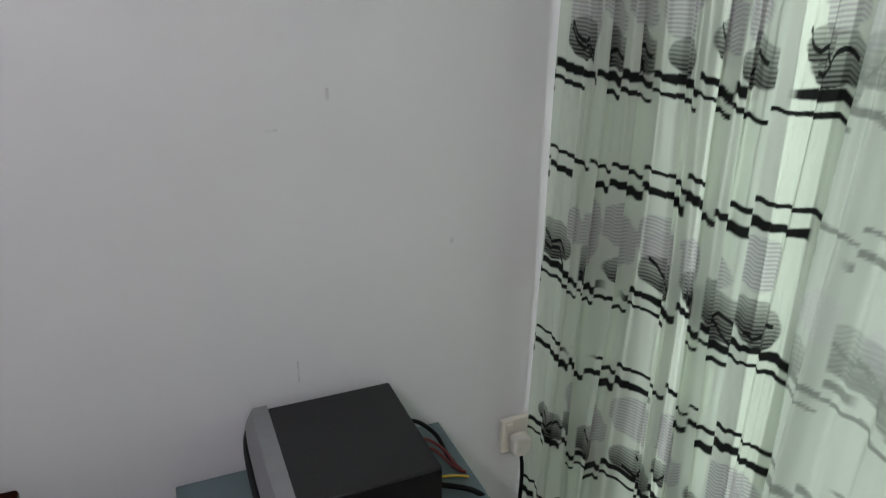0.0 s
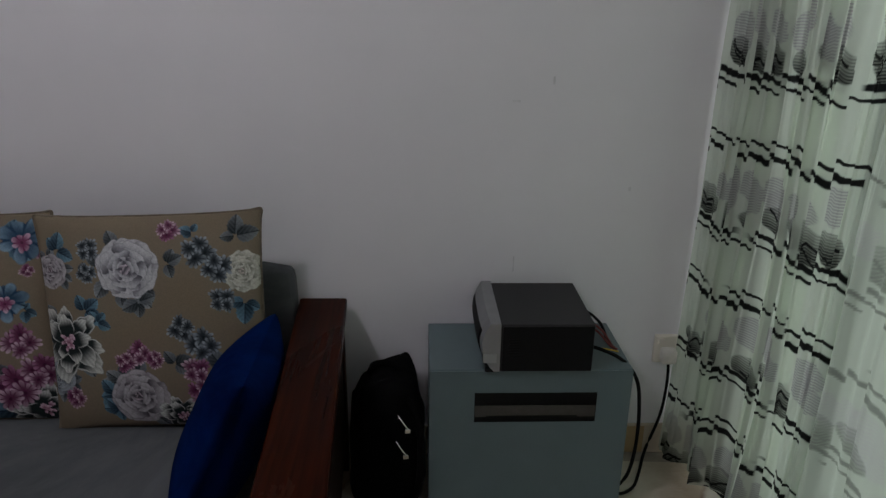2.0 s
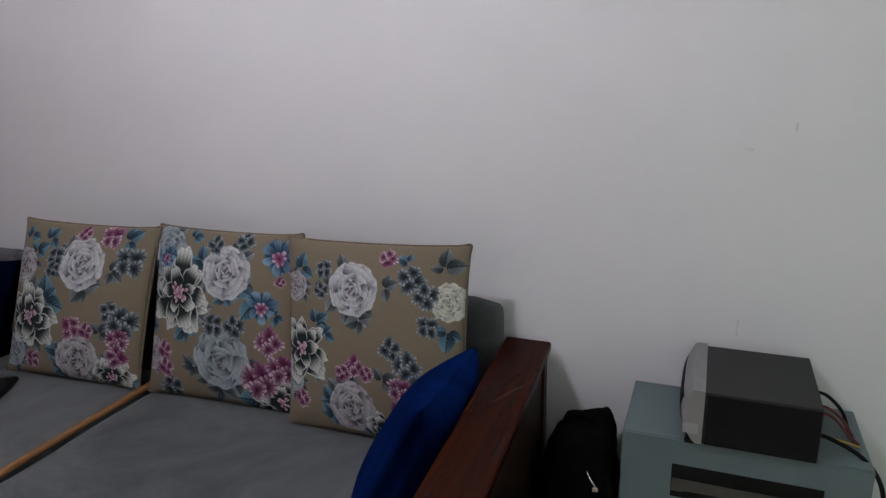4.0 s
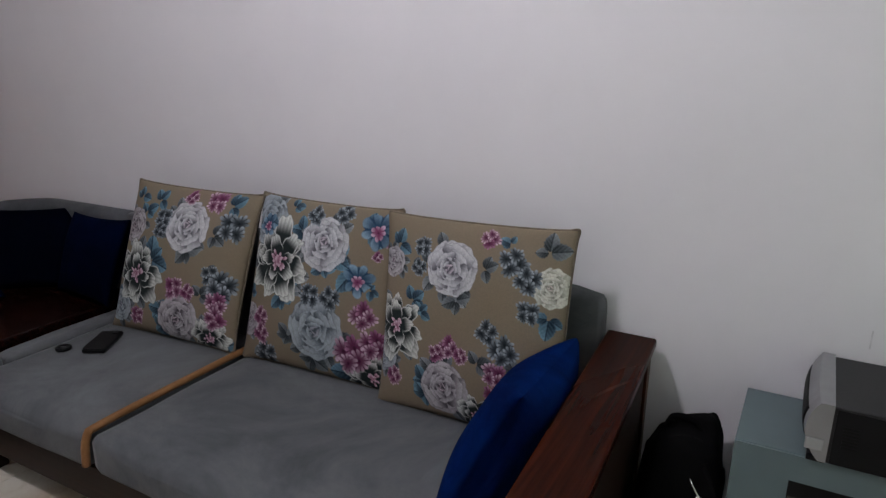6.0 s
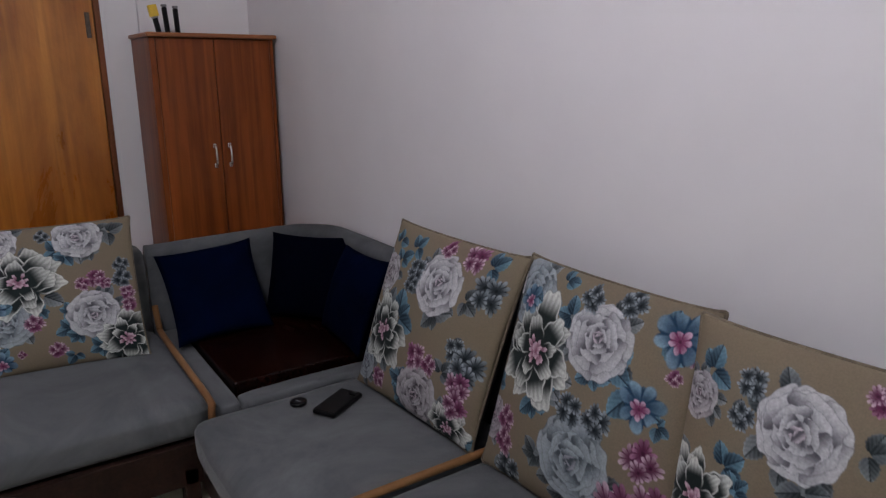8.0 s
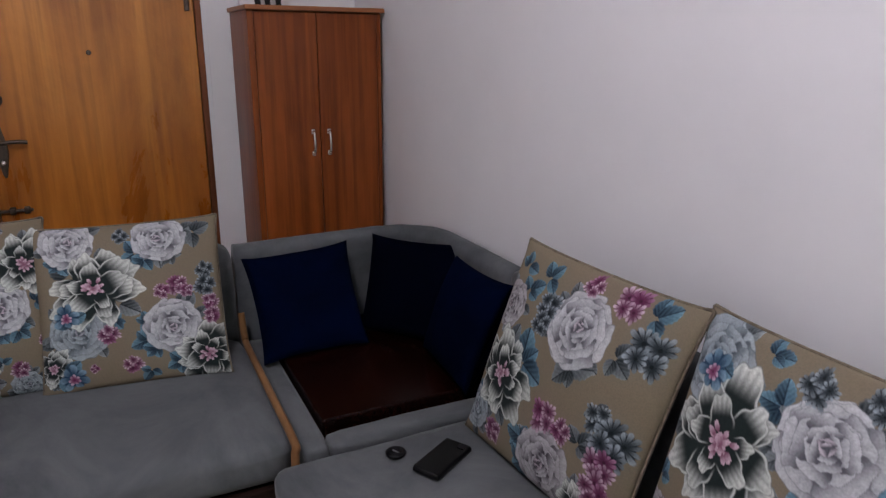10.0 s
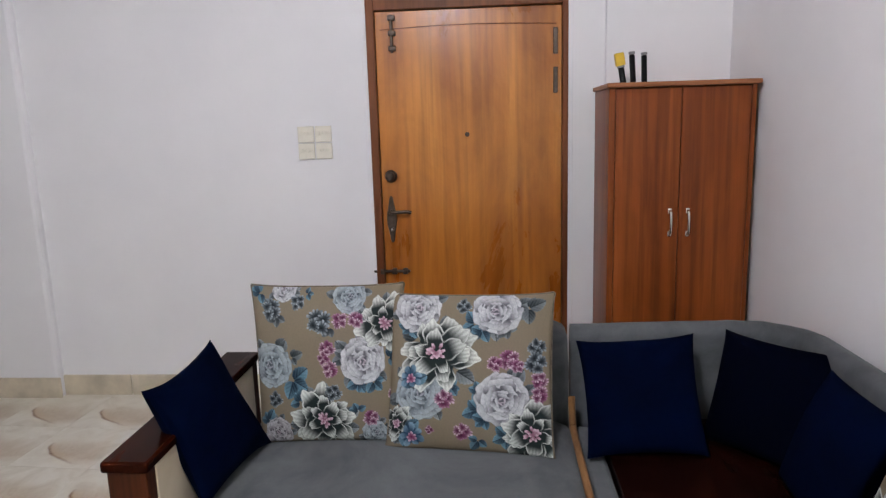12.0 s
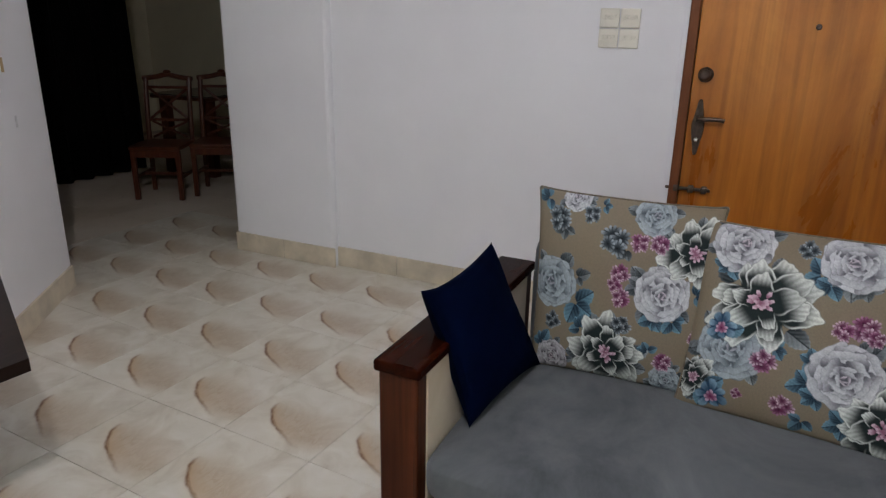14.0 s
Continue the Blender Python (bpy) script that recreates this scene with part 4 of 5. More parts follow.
def floral(layout, n, seed):
    rng = np.random.RandomState(seed)
    U, V = np.meshgrid(np.linspace(0, 1, n), np.linspace(0, 1, n))
    img = np.ones((n, n, 3)) * TAN
    items = []
    for word in layout.split():
        u, v, r = (float(q) for q in word[1:].split(","))
        items.append((word[0], u, v, r))
    teal, deep = (0.155, 0.295, 0.385), (0.004, 0.016, 0.032)
    grey_l, grey_d = (0.21, 0.24, 0.26), (0.010, 0.017, 0.020)

    big = [(u, v) for kind, u, v, r in items if kind in ROSES or kind == "P"]

    def sprig(u, v, r, turn, count, light, dark):
        """Leaves fanned out, away from the nearest large bloom."""
        bu, bv = min(big, key=lambda q: math.hypot(q[0] - u, q[1] - v))
        way = math.atan2(v - bv, u - bu)
        for k in range(count):
            a = way + (k - (count - 1) / 2) * 1.25 + rng.uniform(-0.45, 0.45)
            leaf_shape(img, U, V, u - 0.55 * r * math.cos(way) + 0.10 * r * math.cos(a), v - 0.55 * r * math.sin(way) + 0.10 * r * math.sin(a), r * rng.uniform(0.85, 1.40), a, light, dark)

    for kind, u, v, r in items:
        if kind in "RMBP":
            for k in range(7):
                a = rng.uniform(0, 6.28)
                leaf_shape(img, U, V, u + 0.80 * r * math.cos(a), v + 0.80 * r * math.sin(a), max(0.05, r * rng.uniform(0.42, 0.62)), a + rng.uniform(-0.5, 0.5), grey_l if k % 2 else (0.30, 0.33, 0.35), grey_d)
    for order in "LGBMRWPDKQ":
        for kind, u, v, r in items:
            if kind != order:
                continue
            turn = rng.uniform(0, 6.28)
            if kind == "L":
                sprig(u, v, r, turn, 3, teal, deep)
            elif kind == "G":
                sprig(u, v, r, turn, 3, grey_l, grey_d)
            elif kind == "D":
                sprig(u, v, r * 0.75, turn, 3, grey_l, grey_d)
                for k in range(4):
                    a = turn + k * 1.6
                    daisy(img, U, V, u + 0.48 * r * math.cos(a), v + 0.48 * r * math.sin(a), r * (0.66 - 0.05 * k), (0.30, 0.345, 0.38), (0.004, 0.010, 0.015), 11, turn + 1.7 * k)
            elif kind == "K":
                for k in range(4):
                    a = turn + k * 1.6
                    pale = k != 1
                    daisy(img, U, V, u + 0.45 * r * math.cos(a), v + 0.45 * r * math.sin(a), r * (0.66 - 0.05 * k), (0.60, 0.44, 0.52) if pale else (0.38, 0.18, 0.29), (0.085, 0.008, 0.046), 11, turn + 1.7 * k)
            elif kind == "Q":
                sprig(u, v, r, turn, 3, teal, deep)
                daisy(img, U, V, u, v, r, (0.20, 0.32, 0.42), (0.008, 0.040, 0.085), 7, turn)
                daisy(img, U, V, u, v + 0.15 * r, r * 0.42, (0.60, 0.40, 0.50), (0.16, 0.02, 0.08), 7, turn)
            elif kind == "P":
                peony(img, U, V, u, v, r * 1.08, turn, rng)
            else:
                rose(img, U, V, u, v, r * 1.0, *ROSES[kind], turn, rng)
    # uneven ink inside the blooms
    grain = rng.rand(n, n)
    grain = (grain + np.roll(grain, 1, 0) + np.roll(grain, 1, 1) + np.roll(grain, (1, 1), (0, 1))) / 4
    inked = smooth(np.abs(img - TAN).sum(-1), 0.02, 0.10)
    img *= (1 - 0.06 * inked + inked * (grain - 0.52) * 0.4)[..., None]
    return np.clip(img, 0, 1)


def cushion(name, bl, br, tl, tr, thick, mat, colours=None, n=60, seed=0, nip=0.045):
    """A stuffed square cushion spanned by its four corners as one faces it."""
    bl, br, tl, tr = (np.array(q, dtype=float) for q in (bl, br, tl, tr))
    u, v = np.meshgrid(np.linspace(-1, 1, n), np.linspace(-1, 1, n))
    rng = np.random.RandomState(seed)
    # the edges draw in between the corners
    un = u * (1 - nip * (1 - v ** 2) * np.abs(u) ** 2)
    vn = v * (1 - nip * (1 - u ** 2) * np.abs(v) ** 2)
    ear = 1 + 0.020 * (np.abs(u) * np.abs(v)) ** 5
    un, vn = un * ear, vn * ear
    a, b = (un[..., None] + 1) / 2, (vn[..., None] + 1) / 2
    flat = (1 - a) * (1 - b) * tl + a * (1 - b) * tr + (1 - a) * b * bl + a * b * br
    out = np.cross((br - bl), (tl - bl))
    out = out / np.linalg.norm(out)
    full = (np.clip(1 - u ** 2, 0, 1) * np.clip(1 - v ** 2, 0, 1)) ** 0.42
    crease = sum(rng.uniform(-1, 1) * np.sin(rng.uniform(1, 5) * u + rng.uniform(1, 6) * v + rng.uniform(0, 6)) for _ in range(7)) * 0.0022
    pucker = 0.003 * np.sin(np.arctan2(v, u) * 22 + seed) * np.clip(np.maximum(np.abs(u), np.abs(v)) - 0.6, 0, 1) * (1 - np.maximum(np.abs(u), np.abs(v))) * 6
    front = flat + out * ((full * thick * 0.45 + (crease + pucker) * full))[..., None]
    back = flat - out * ((full * thick * 0.60))[..., None]
    step = 6 if n > 100 else 1
    rear = back[:, ::-1][:, ::step]
    co = np.concatenate([front, rear], 1)
    # the reverse is plain black cloth
    cols = None if colours is None else np.concatenate([colours, np.full(rear.shape, 0.006)], 1)
    return grid_mesh(name, co, n, n + rear.shape[1], cols, mat)


def floral_cushion(layout, bl, br, tl, tr, seed, label, thick=0.15):
    n = 301
    ob = cushion("floral_cushion", bl, br, tl, tr, thick, FLORAL, floral(layout, n, seed), n, seed, 0.018)
    # a thin welt round the seam
    rim = [(0, k) for k in range(0, n, 12)] + [(k, n - 1) for k in range(12, n, 12)] + [(n - 1, k) for k in range(n - 13, -1, -12)] + [(k, 0) for k in range(n - 13, -1, -12)]
    verts = ob.data.vertices
    part("welt", tube([verts[i * (n + (n - 1) // 6 + 1) + k].co for i, k in rim], 0.0042, 6), WELT, ob, "narrow dark tan welt", True)
    return tagged(ob, label, "cushion", "floral cushions on the sofa")


N = SEAT_N + 0.012
floral_cushion(PRINT_A, (-0.995, -0.350, N), (-0.435, -0.335, N), (-1.050, -0.190, 0.895), (-0.462, -0.180, 0.912), 1, "square tan cushion printed with grey roses and pink blooms")
floral_cushion(PRINT_B, (-1.585, -0.320, N), (-1.005, -0.300, N), (-1.600, -0.150, 0.888), (-1.035, -0.150, 0.893), 2, "square tan cushion with large grey peony print, the middle one")
floral_cushion(PRINT_E, (-2.215, -0.370, N), (-1.635, -0.330, N), (-2.158, -0.220, 0.890), (-1.600, -0.165, 0.880), 3, "square tan floral cushion beside the corner panel")
W = SEAT_W + 0.010
floral_cushion(PRINT_C, (-2.890, -1.870, W), (-2.900, -1.400, W), (-3.000, -1.905, 0.876), (-3.035, -1.405, 0.868), 4, "square tan floral cushion beside the far wooden armrest")
floral_cushion(PRINT_D, (-2.855, -1.448, W), (-2.800, -0.925, W - 0.003), (-3.015, -1.435, 0.838), (-3.025, -0.905, 0.831), 5, "square tan floral cushion overlapping its neighbour before the door")


def blue_cushion(bl, br, tl, tr, mat, seed, label, thick=0.13, nip=0.06):
    ob = cushion("blue_cushion", bl, br, tl, tr, thick, mat, None, 56, seed, nip)
    return tagged(ob, label, "cushion", "plain blue cushions on the sofa")


P = 0.378
blue_cushion((-2.800, -0.815, P - 0.01), (-2.800, -0.450, P), (-3.050, -0.822, 0.660), (-3.050, -0.443, 0.683), SHADED_BLUE_VELVET, 11, "royal blue velvet cushion leaning on the corner back")
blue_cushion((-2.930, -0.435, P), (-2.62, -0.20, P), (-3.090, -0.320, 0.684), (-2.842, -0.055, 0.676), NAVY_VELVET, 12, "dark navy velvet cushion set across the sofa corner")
blue_cushion((-2.690, -0.290, P), (-2.32, -0.32, P), (-2.690, -0.165, 0.690), (-2.315, -0.175, 0.705), SHADED_BLUE_VELVET, 13, "royal blue velvet cushion half behind a floral cushion")
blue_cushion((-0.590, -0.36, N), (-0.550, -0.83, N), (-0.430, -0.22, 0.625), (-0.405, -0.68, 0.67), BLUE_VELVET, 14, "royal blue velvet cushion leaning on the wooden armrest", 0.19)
blue_cushion((-2.485, -1.900, W), (-2.885, -1.845, W), (-2.430, -2.010, 0.735), (-2.820, -1.990, 0.745), SHADED_BLUE_VELVET, 15, "navy velvet cushion slumped over the far armrest", 0.12, 0.13)

arm("armrest", -0.392, -0.250, -1.000, -0.040, 0.595, "y", 1)
arm("armrest", -3.150, -2.318, -2.080, -1.957, 0.595, "x", 1)

# ---- phone and lens cap on the seat ----
ph = part("phone", block(-0.036, 0.036, -0.075, 0.075, 0, 0.011, 0.005, 3), BLACK_PLASTIC)
part("screen", block(-0.033, 0.033, -0.070, 0.070, 0.0112, 0.0118), SLOT_BLACK, ph, "dark glossy screen")
part("camera_bump", block(0.010, 0.028, 0.045, 0.068, 0.0112, 0.0135, 0.001), BLACK_PLASTIC, ph)
ph.matrix_basis = pose(-2.086, -0.513, SEAT_N + 0.013, 0, 0, 30) @ Matrix.Diagonal((1.12, 1.08, 1.5, 1))
tagged(ph, "black mobile phone lying on the grey seat", "phone")
cap = part("lens_cap", turned([(0.026, 0), (0.027, 0.003), (0.027, 0.008), (0.025, 0.010), (0.018, 0.010), (0.017, 0.008), (0.0, 0.008)], 32), BLACK_PLASTIC, None, "", True)
part("mark", block(-0.010, 0.010, -0.002, 0.002, 0.0075, 0.0092), SILVER, cap, "small pale stroke")
cap.matrix_basis = pose(-2.170, -0.610, SEAT_N + 0.012, 0, 0, 30)
tagged(cap, "round black lens cap on the grey seat", "lens cap")

# ---- steel cabinet with the amplifier ----
box = empty("steel_cabinet", (0.28, -0.16, 0), "grey-blue painted steel cabinet with a dark slot", "cabinet")
BX0, BX1, BY0, BY1, BZ = 0.000, 0.567, -0.312, -0.014, 0.495
bm = block(BX0, BX1, BY0 + 0.004, BY1, 0.0, BZ, 0.003)
under(part("body", bm, STEEL_PAINT), box)
bm = block(BX0, BX1, BY0, BY0 + 0.004, 0.0, 0.328)
block(BX0, BX1, BY0, BY0 + 0.004, 0.424, BZ - 0.003, bm=bm)
block(BX0, 0.126, BY0, BY0 + 0.004, 0.328, 0.424, bm=bm)
block(0.472, BX1, BY0, BY0 + 0.004, 0.328, 0.424, bm=bm)
under(part("front_panel", bm, STEEL_PAINT), box)
under(part("slot", block(0.126, 0.472, BY0 + 0.0015, BY0 + 0.0038, 0.328, 0.424), SLOT_BLACK, None, "black recessed slot"), box)
under(part("slot_band", block(0.128, 0.470, BY0 + 0.0006, BY0 + 0.0016, 0.345, 0.382), SLOT_BAND, None, "smoky strip"), box)
under(part("slot_band", block(0.160, 0.420, BY0 + 0.0002, BY0 + 0.0010, 0.334, 0.350), SLOT_BLACK), box)

amp = empty("amplifier", (0.32, -0.17, BZ), "charcoal audio unit with curved silver front on the steel cabinet", "amplifier")
AZ0, AZ1 = BZ + 0.004, 0.640
under(part("case", block(0.188, 0.445, -0.325, -0.030, AZ0, AZ1, 0.004), AMP_CASE), amp)


def silver_front():
    """The bulging front that faces along the sofa."""
    bm = bmesh.new()
    rings = []
    for k in range(25):
        s = k / 24
        z = AZ0 + 0.002 + (AZ1 - AZ0 + 0.002) * s
        bulge = 0.058 * math.sin(math.pi * (0.06 + 0.80 * s)) ** 0.7
        rings.append([bm.verts.new((0.190 - bulge * (1 - 0.14 * (2 * j / 8 - 1) ** 4), -0.329 + 0.303 * j / 8, z)) for j in range(9)] + [bm.verts.new((0.190, -0.026, z)), bm.verts.new((0.190, -0.329, z))])
    n = len(rings[0])
    for a, b in zip(rings, rings[1:]):
        for k in range(n):
            bm.faces.new((a[k], a[(k + 1) % n], b[(k + 1) % n], b[k]))
    bm.faces.new(rings[0])
    bm.faces.new(rings[-1])
    bmesh.ops.recalc_face_normals(bm, faces=bm.faces)
    return bm


front = under(part("front_panel", silver_front(), SILVER, None, "curved silver front"), amp)
def display_glass():
    """A dark window that follows the bulge of the front."""
    bm = bmesh.new()
    grid = []
    for k in range(9):
        s = 0.32 + 0.46 * k / 8
        row = []
        for j in range(13):
            y = -0.300 + 0.250 * j / 12
            n = (y + 0.1775) / 0.1515
            bulge = 0.058 * math.sin(math.pi * (0.06 + 0.80 * s)) ** 0.7 * (1 - 0.14 * n ** 4)
            row.append(bm.verts.new((0.1885 - bulge, y, AZ0 + 0.002 + (AZ1 - AZ0 + 0.002) * s)))
        grid.append(row)
    for a, b in zip(grid, grid[1:]):
        for j in range(12):
            bm.faces.new((a[j], a[j + 1], b[j + 1], b[j]))
    back = [[bm.verts.new(v.co + Vector((0.006, 0, 0))) for v in row] for row in grid]
    for a, b in zip(back, back[1:]):
        for j in range(12):
            bm.faces.new((a[j], b[j], b[j + 1], a[j + 1]))
    ring = lambda g: g[0] + [r[-1] for r in g[1:]] + g[-1][-2::-1] + [r[0] for r in g[-2:0:-1]]
    f, g = ring(grid), ring(back)
    for k in range(len(f)):
        bm.faces.new((f[k], f[(k + 1) % len(f)], g[(k + 1) % len(f)], g[k]))
    bmesh.ops.recalc_face_normals(bm, faces=bm.faces)
    return bm


part("display", display_glass(), SLOT_BLACK, front, "black display window", True)
part("flap", block(0.143, 0.180, -0.3335, -0.3288, AZ0 + 0.030, AZ0 + 0.058, 0.002), PALE_SILVER, front, "pale silver flap")
part("lower_trim", block(0.150, 0.190, -0.328, -0.030, AZ0 - 0.002, AZ0 + 0.014, 0.004), BLACK_PLASTIC, front)
# side blacker than the case: shade on this side is put into its colour
under(part("side_panel", block(0.196, 0.443, -0.3275, -0.3248, AZ0 + 0.002, AZ1 - 0.005, 0.001), BLACK_PLASTIC, None, "black side panel that darkens the shaded side of the case"), amp)
for k in range(7):
    under(part("vent", block(0.213, 0.243, -0.3290, -0.3273, AZ0 + 0.048 + 0.008 * k, AZ0 + 0.052 + 0.008 * k), SLOT_BLACK), amp)
for x, y in ((0.21, -0.30), (0.42, -0.30), (0.21, -0.06), (0.42, -0.06)):
    under(part("foot", turned([(0.010, 0), (0.010, 0.004)], 12, "z", (x, y, BZ))  , BLACK_PLASTIC), amp)
ter = under(part("terminal_block", block(0.445, 0.458, -0.20, -0.13, AZ0 + 0.03, AZ0 + 0.085, 0.003), WHITE_PLASTIC, None, "pale terminal block"), amp)
for y in (-0.185, -0.165, -0.145):
    part("terminal", turned([(0.006, 0), (0.006, 0.010), (0.004, 0.012)], 12, "x", (0.458, y, AZ0 + 0.058)), RED_CABLE, ter)


def cable(points, r, mat, label):
    tagged(part("cable", tube(points, r), mat, None, "", True), label, "cable")


cable([(0.445, -0.08, AZ0 + 0.07), (0.485, -0.085, AZ0 + 0.066), (0.520, -0.11, AZ0 + 0.04), (0.535, -0.14, BZ + 0.008), (0.54, -0.16, BZ + 0.006)], 0.0045, BLACK_CABLE, "short black cable behind the audio unit")
cable([(0.458, -0.135, AZ0 + 0.06), (0.49, -0.13, AZ0 + 0.05), (0.52, -0.145, AZ0 + 0.03), (0.540, -0.170, BZ + 0.006), (0.545, -0.19, BZ + 0.005)], 0.0035, RED_CABLE, "thin red wire behind the audio unit")
cable([(0.458, -0.145, AZ0 + 0.05), (0.50, -0.15, AZ0 + 0.035), (0.535, -0.18, BZ + 0.006), (0.55, -0.20, BZ + 0.005)], 0.0035, RED_CABLE, "thin red wire behind the audio unit")
cable([(0.455, -0.20, BZ + 0.012), (0.49, -0.195, BZ + 0.006), (0.52, -0.20, BZ + 0.005), (0.55, -0.215, BZ + 0.005)], 0.0025, YELLOW, "thin yellow wire on the cabinet top")
cable([(0.445, -0.245, AZ0 + 0.035), (0.48, -0.25, AZ0 + 0.030), (0.545, -0.262, BZ + 0.006), (0.585, -0.285, BZ - 0.04), (0.600, -0.295, 0.38), (0.608, -0.290, 0.24), (0.600, -0.275, 0.12), (0.578, -0.25, 0.05)], 0.0055, BLACK_CABLE, "thick black power cable hanging beside the cabinet")
cable([(0.772, -0.045, 0.372), (0.775, -0.05, 0.30), (0.765, -0.055, 0.18), (0.72, -0.08, 0.06), (0.69, -0.13, 0.008), (0.65, -0.20, 0.008), (0.60, -0.235, 0.012), (0.578, -0.23, 0.03)], 0.005, BLACK_CABLE, "black power cable from the wall socket to the floor")

# wall socket with its plug
so = empty("wall_socket", (0.775, 0, 0.4), "yellowed wall socket with a white plug, half behind the curtain", "socket")
under(part("plate", block(0.732, 0.820, -0.016, 0.0, 0.352, 0.448, 0.004), SWITCH), so)
under(part("plug", block(0.750, 0.798, -0.055, -0.016, 0.362, 0.412, 0.010, 3), WHITE_PLASTIC, None, "white plug"), so)
under(part("switch", block(0.742, 0.760, -0.021, -0.015, 0.420, 0.438, 0.002), SWITCH), so)
tagged(part("stained_patch", block(0.60, 0.735, -0.0145, -0.0122, 0.004, 0.106, 0.001), STAIN), "brown stained stretch of the marble skirting", "stain", kind="structure")

# ---- black backpack between armrest and cabinet ----
def backpack():
    bm = bmesh.new()
    bmesh.ops.create_uvsphere(bm, u_segments=40, v_segments=28, radius=1)
    for v in bm.verts:
        p = v.co
        f = lambda a, e: math.copysign(abs(a) ** e, a)
        x, y, z = f(p.x, 0.38), f(p.y, 0.5), f(p.z, 0.36)
        taper = 1 - 0.34 * max(0, z) ** 2.2
        q = Vector((x * 0.112 * taper, y * 0.135 * taper, z * 0.224 + 0.224))
        w = noise.noise(q * 9) * 0.034 + noise.noise(q * 27) * 0.012
        v.co = q * (1 + w * 3)
        v.co.x += 0.02 * max(0, z) ** 2
    return bm


bag = part("backpack", backpack(), BLACK_NYLON, None, "", True)
part("top_handle", tube([(-0.045, 0.02, 0.425), (-0.03, 0.01, 0.462), (0.02, 0.0, 0.464), (0.045, 0.0, 0.425)], 0.010, 8), BLACK_NYLON, bag, "", True)
part("strap", tube([(0.05, -0.10, 0.40), (0.085, -0.135, 0.30), (0.08, -0.14, 0.12), (0.05, -0.12, 0.03)], 0.012, 8), BLACK_NYLON, bag, "", True)
for z, x in ((0.345, 0.040), (0.255, 0.034)):
    part("zip_pull", tube([(x - 0.018, -0.128, z + 0.02), (x - 0.008, -0.145, z + 0.008), (x + 0.006, -0.150, z - 0.012), (x + 0.012, -0.148, z - 0.018)], 0.0026, 8), CHROME, bag, "bright metal zip pull", True)
    part("zip_tab", block(x - 0.002, x + 0.014, -0.156, -0.150, z - 0.026, z - 0.012, 0.002), CHROME, bag, "small metal tab")
bag.matrix_basis = pose(-0.128, -0.185, 0.004, 0, 0, 8) @ Matrix.Diagonal((1, 1, 0.95, 1))
tagged(bag, "black nylon backpack standing between the armrest and the steel cabinet", "backpack")

# ---- dark console at the south side ----
con = empty("console_table", (-1.9, -3.3, 0), "dark stained wooden console table", "table")
def skewed(u0, u1, v0, v1):
    """A plan outline along the console's two edges from its near corner."""
    c, e1, e2 = Vector((-2.04, -2.90)), Vector((-0.47, -0.88)), Vector((0.99, -0.12))
    return [tuple(c + e1 * u + e2 * v) for u, v in ((u0, v0), (u1, v0), (u1, v1), (u0, v1))]


under(part("top", extruded(skewed(0, 0.85, 0, 0.9), 0.495, 0.53), BLACK_WOOD), con)
for u in (0.30, 0.74):
    for v in (0.30, 0.78):
        under(part("leg", extruded(skewed(u, u + 0.05, v, v + 0.05), 0.0, 0.495), BLACK_WOOD), con)

# ---- dining room: chairs, table, dark curtain ----
def dining_chair(m):
    ch = empty("dining_chair", (0, 0, 0), "dark wooden dining chair with a lattice back", "chair", "chairs round the dining table")
    def add(name, bm, label=""):
        o = part(name, bm, CHAIR_WOOD, ch, label)
        return o
    add("seat", block(-0.21, 0.21, -0.21, 0.21, 0.43, 0.465, 0.012, 3))
    for x in (-0.185, 0.185):
        add("leg", block(x - 0.02, x + 0.02, -0.20, -0.16, 0.0, 0.43, 0.005))
        bm = tube([(x, 0.185, 0.0), (x, 0.190, 0.45), (x, 0.225, 0.80), (x, 0.262, 1.0)], 0.021, 10)
        add("back_post", bm)
        add("stretcher", block(x - 0.012, x + 0.012, -0.18, 0.19, 0.18, 0.205, 0.003))
    add("apron", block(-0.19, 0.19, -0.20, -0.18, 0.37, 0.43, 0.003))
    add("stretcher", block(-0.185, 0.185, -0.012, 0.012, 0.18, 0.205, 0.003))
    rail = tube([(-0.21, 0.262, 0.985), (-0.10, 0.262, 1.0), (0, 0.262, 1.02), (0.10, 0.262, 1.0), (0.21, 0.262, 0.985)], 0.022, 10)
    add("top_rail", rail)
    add("finial", turned([(0.010, 1.02), (0.030, 1.035), (0.034, 1.045), (0.022, 1.06), (0.0, 1.064)], 14, "z", (0, 0.262, 0)))
    add("back_rail", block(-0.18, 0.18, 0.236, 0.256, 0.90, 0.925, 0.004))
    add("back_rail", block(-0.18, 0.18, 0.205, 0.222, 0.62, 0.645, 0.004))
    for s in (-1, 1):
        add("lattice", tube([(-0.16 * s, 0.222, 0.645), (0, 0.230, 0.77), (0.16 * s, 0.246, 0.90)], 0.012, 8))
        add("lattice", tube([(-0.15 * s, 0.20, 0.48), (0, 0.208, 0.55), (0.15 * s, 0.213, 0.62)], 0.011, 8))
    ch.matrix_basis = m
    return ch


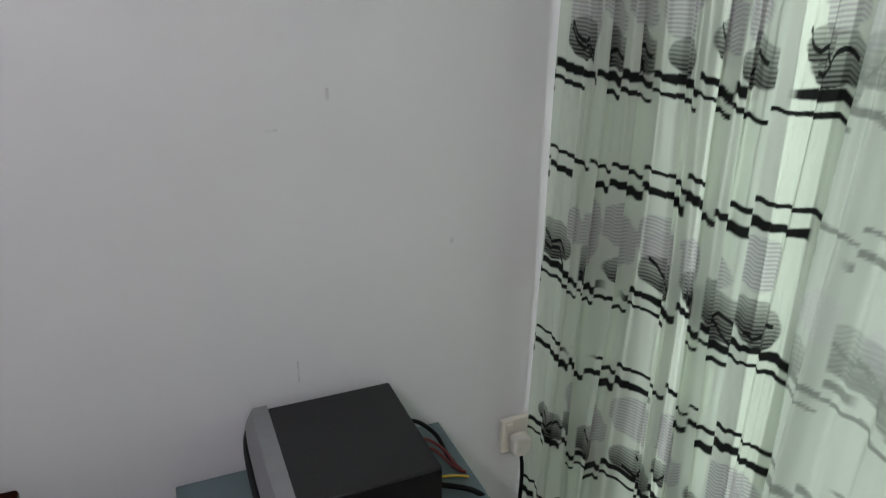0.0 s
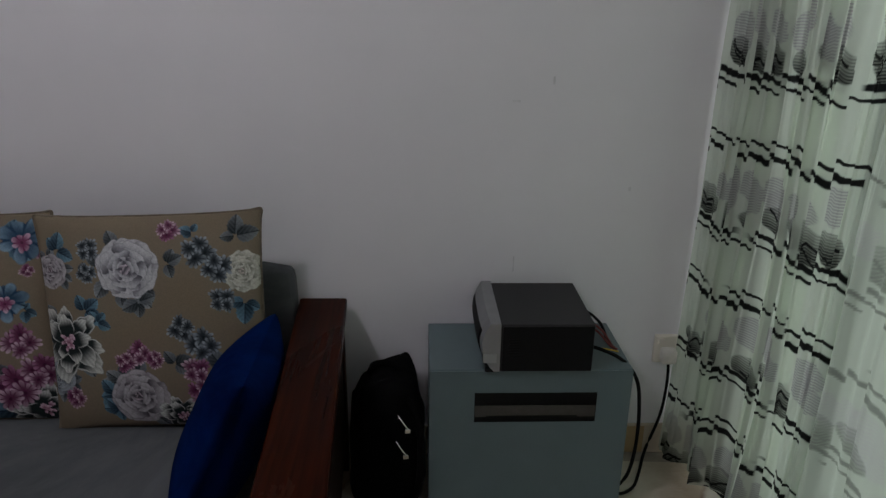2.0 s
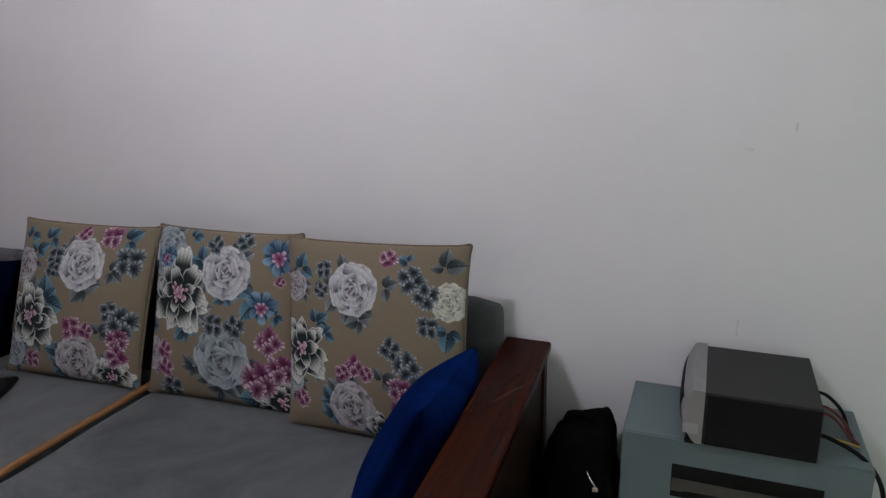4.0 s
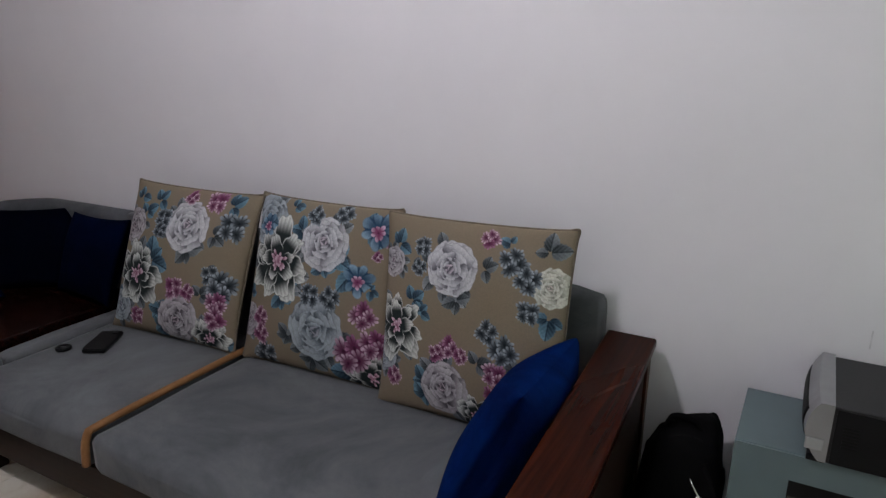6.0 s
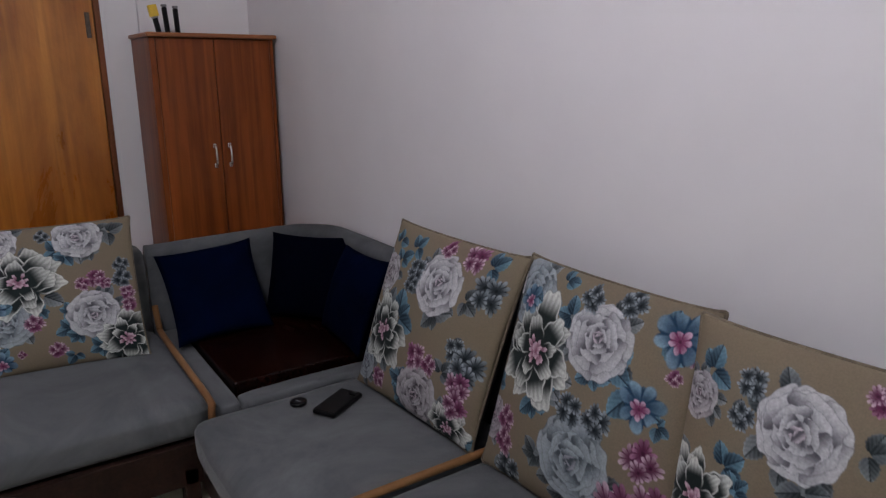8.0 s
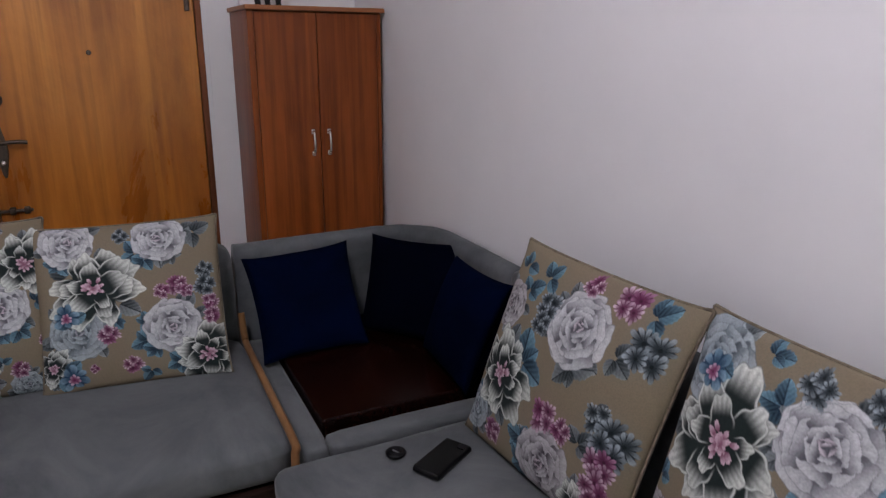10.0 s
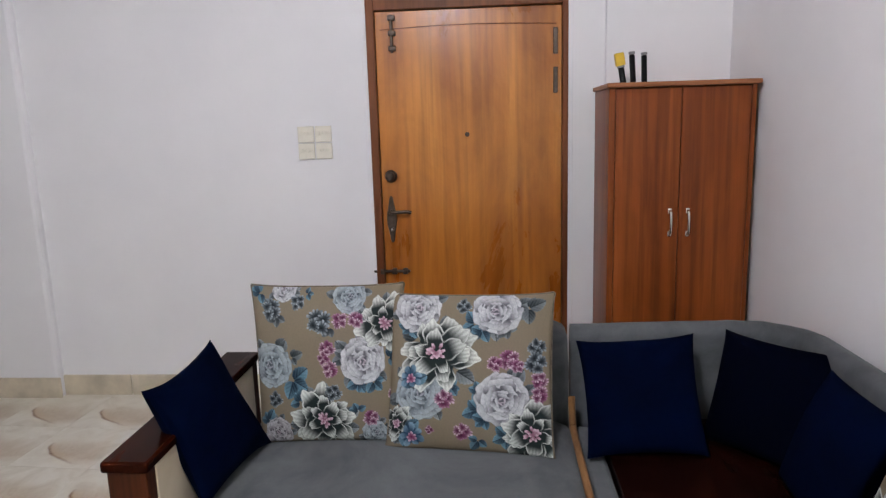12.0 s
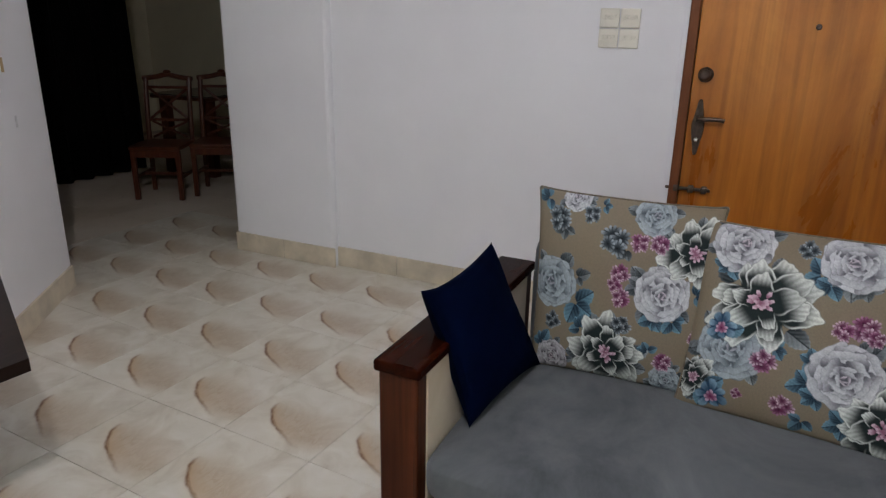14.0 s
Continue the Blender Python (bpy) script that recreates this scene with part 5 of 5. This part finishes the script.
CHAIR_WOOD = material("dark_red_chair_wood", timber((0.035, 0.010, 0.006), (0.085, 0.024, 0.013), (0.14, 0.045, 0.02), "z", 0.3))
SMALL = Matrix.Diagonal((0.9, 0.9, 0.88, 1))
first = dining_chair(pose(-4.90, -5.50, 0, 0, 0, 116) @ SMALL)
copy_thing(first, pose(-5.20, -5.21, 0, 0, 0, 120))
tab = empty("dining_table", (-5.8, -5.8, 0), "dark wooden dining table with a glass top", "table")
under(part("tabletop", block(-6.9, -5.45, -6.2, -5.55, 0.655, 0.685, 0.01, 3), CHAIR_WOOD), tab)
under(part("glass_top", block(-6.9, -5.45, -6.2, -5.55, 0.689, 0.697, 0.002), SLOT_BAND), tab)
for x in (-6.8, -5.55):
    for y in (-6.12, -5.63):
        under(part("leg", block(x - 0.04, x + 0.04, y - 0.04, y + 0.04, 0, 0.655, 0.008), CHAIR_WOOD), tab)


def dark_drape():
    rows, cols = 24, 120
    P, Z = np.meshgrid(np.linspace(0, 1, cols), np.linspace(0.02, 2.5, rows))
    X = -5.52 + 1.75 * P
    Y = -6.42 + 0.04 * np.sin(P * 60) + 0.01 * np.sin(Z * 3 + P * 9)
    return grid_mesh("dark_curtain", np.stack([X, Y, Z], -1), rows, cols, None, DARK_CURTAIN)


tagged(dark_drape(), "heavy dark curtain hanging to the floor past the passage", "curtain")

# ---- floor: tiles laid with thin joints ----
floor = structure("floor", block(-7.35, EAST + T, -8.2, NORTH + T, -0.10, -0.004), GROUT, "floor of cream glazed tiles with brown shell veins", "floor")
S, JOINT, LAID = 0.376, 0.0010, radians(-3.5)
bm = block(-S / 2 + JOINT, S / 2 - JOINT, -S / 2 + JOINT, S / 2 - JOINT, -0.004, 0.0, 0.0008, 1)
tile_me = bpy.data.meshes.new("tile")
bm.to_mesh(tile_me)
bm.free()
tile_me.materials.append(TILE)
X0, Y0 = -2.82, -3.045
LAY = Matrix.Rotation(LAID, 2)
far = bmesh.new()
for i in range(-13, 13):
    for j in range(-14, 11):
        x, y = Vector((X0, Y0)) + LAY @ Vector((i * S, j * S))
        if x > EAST + 0.12 or y > NORTH + 0.12 or x < -7.2 or y < -8.0:
            continue
        if -4.6 < x and -5.2 < y:
            t = new("tile", tile_me)
            t.location, t.rotation_euler = (x, y, 0), (0, 0, LAID)
            t.parent = floor
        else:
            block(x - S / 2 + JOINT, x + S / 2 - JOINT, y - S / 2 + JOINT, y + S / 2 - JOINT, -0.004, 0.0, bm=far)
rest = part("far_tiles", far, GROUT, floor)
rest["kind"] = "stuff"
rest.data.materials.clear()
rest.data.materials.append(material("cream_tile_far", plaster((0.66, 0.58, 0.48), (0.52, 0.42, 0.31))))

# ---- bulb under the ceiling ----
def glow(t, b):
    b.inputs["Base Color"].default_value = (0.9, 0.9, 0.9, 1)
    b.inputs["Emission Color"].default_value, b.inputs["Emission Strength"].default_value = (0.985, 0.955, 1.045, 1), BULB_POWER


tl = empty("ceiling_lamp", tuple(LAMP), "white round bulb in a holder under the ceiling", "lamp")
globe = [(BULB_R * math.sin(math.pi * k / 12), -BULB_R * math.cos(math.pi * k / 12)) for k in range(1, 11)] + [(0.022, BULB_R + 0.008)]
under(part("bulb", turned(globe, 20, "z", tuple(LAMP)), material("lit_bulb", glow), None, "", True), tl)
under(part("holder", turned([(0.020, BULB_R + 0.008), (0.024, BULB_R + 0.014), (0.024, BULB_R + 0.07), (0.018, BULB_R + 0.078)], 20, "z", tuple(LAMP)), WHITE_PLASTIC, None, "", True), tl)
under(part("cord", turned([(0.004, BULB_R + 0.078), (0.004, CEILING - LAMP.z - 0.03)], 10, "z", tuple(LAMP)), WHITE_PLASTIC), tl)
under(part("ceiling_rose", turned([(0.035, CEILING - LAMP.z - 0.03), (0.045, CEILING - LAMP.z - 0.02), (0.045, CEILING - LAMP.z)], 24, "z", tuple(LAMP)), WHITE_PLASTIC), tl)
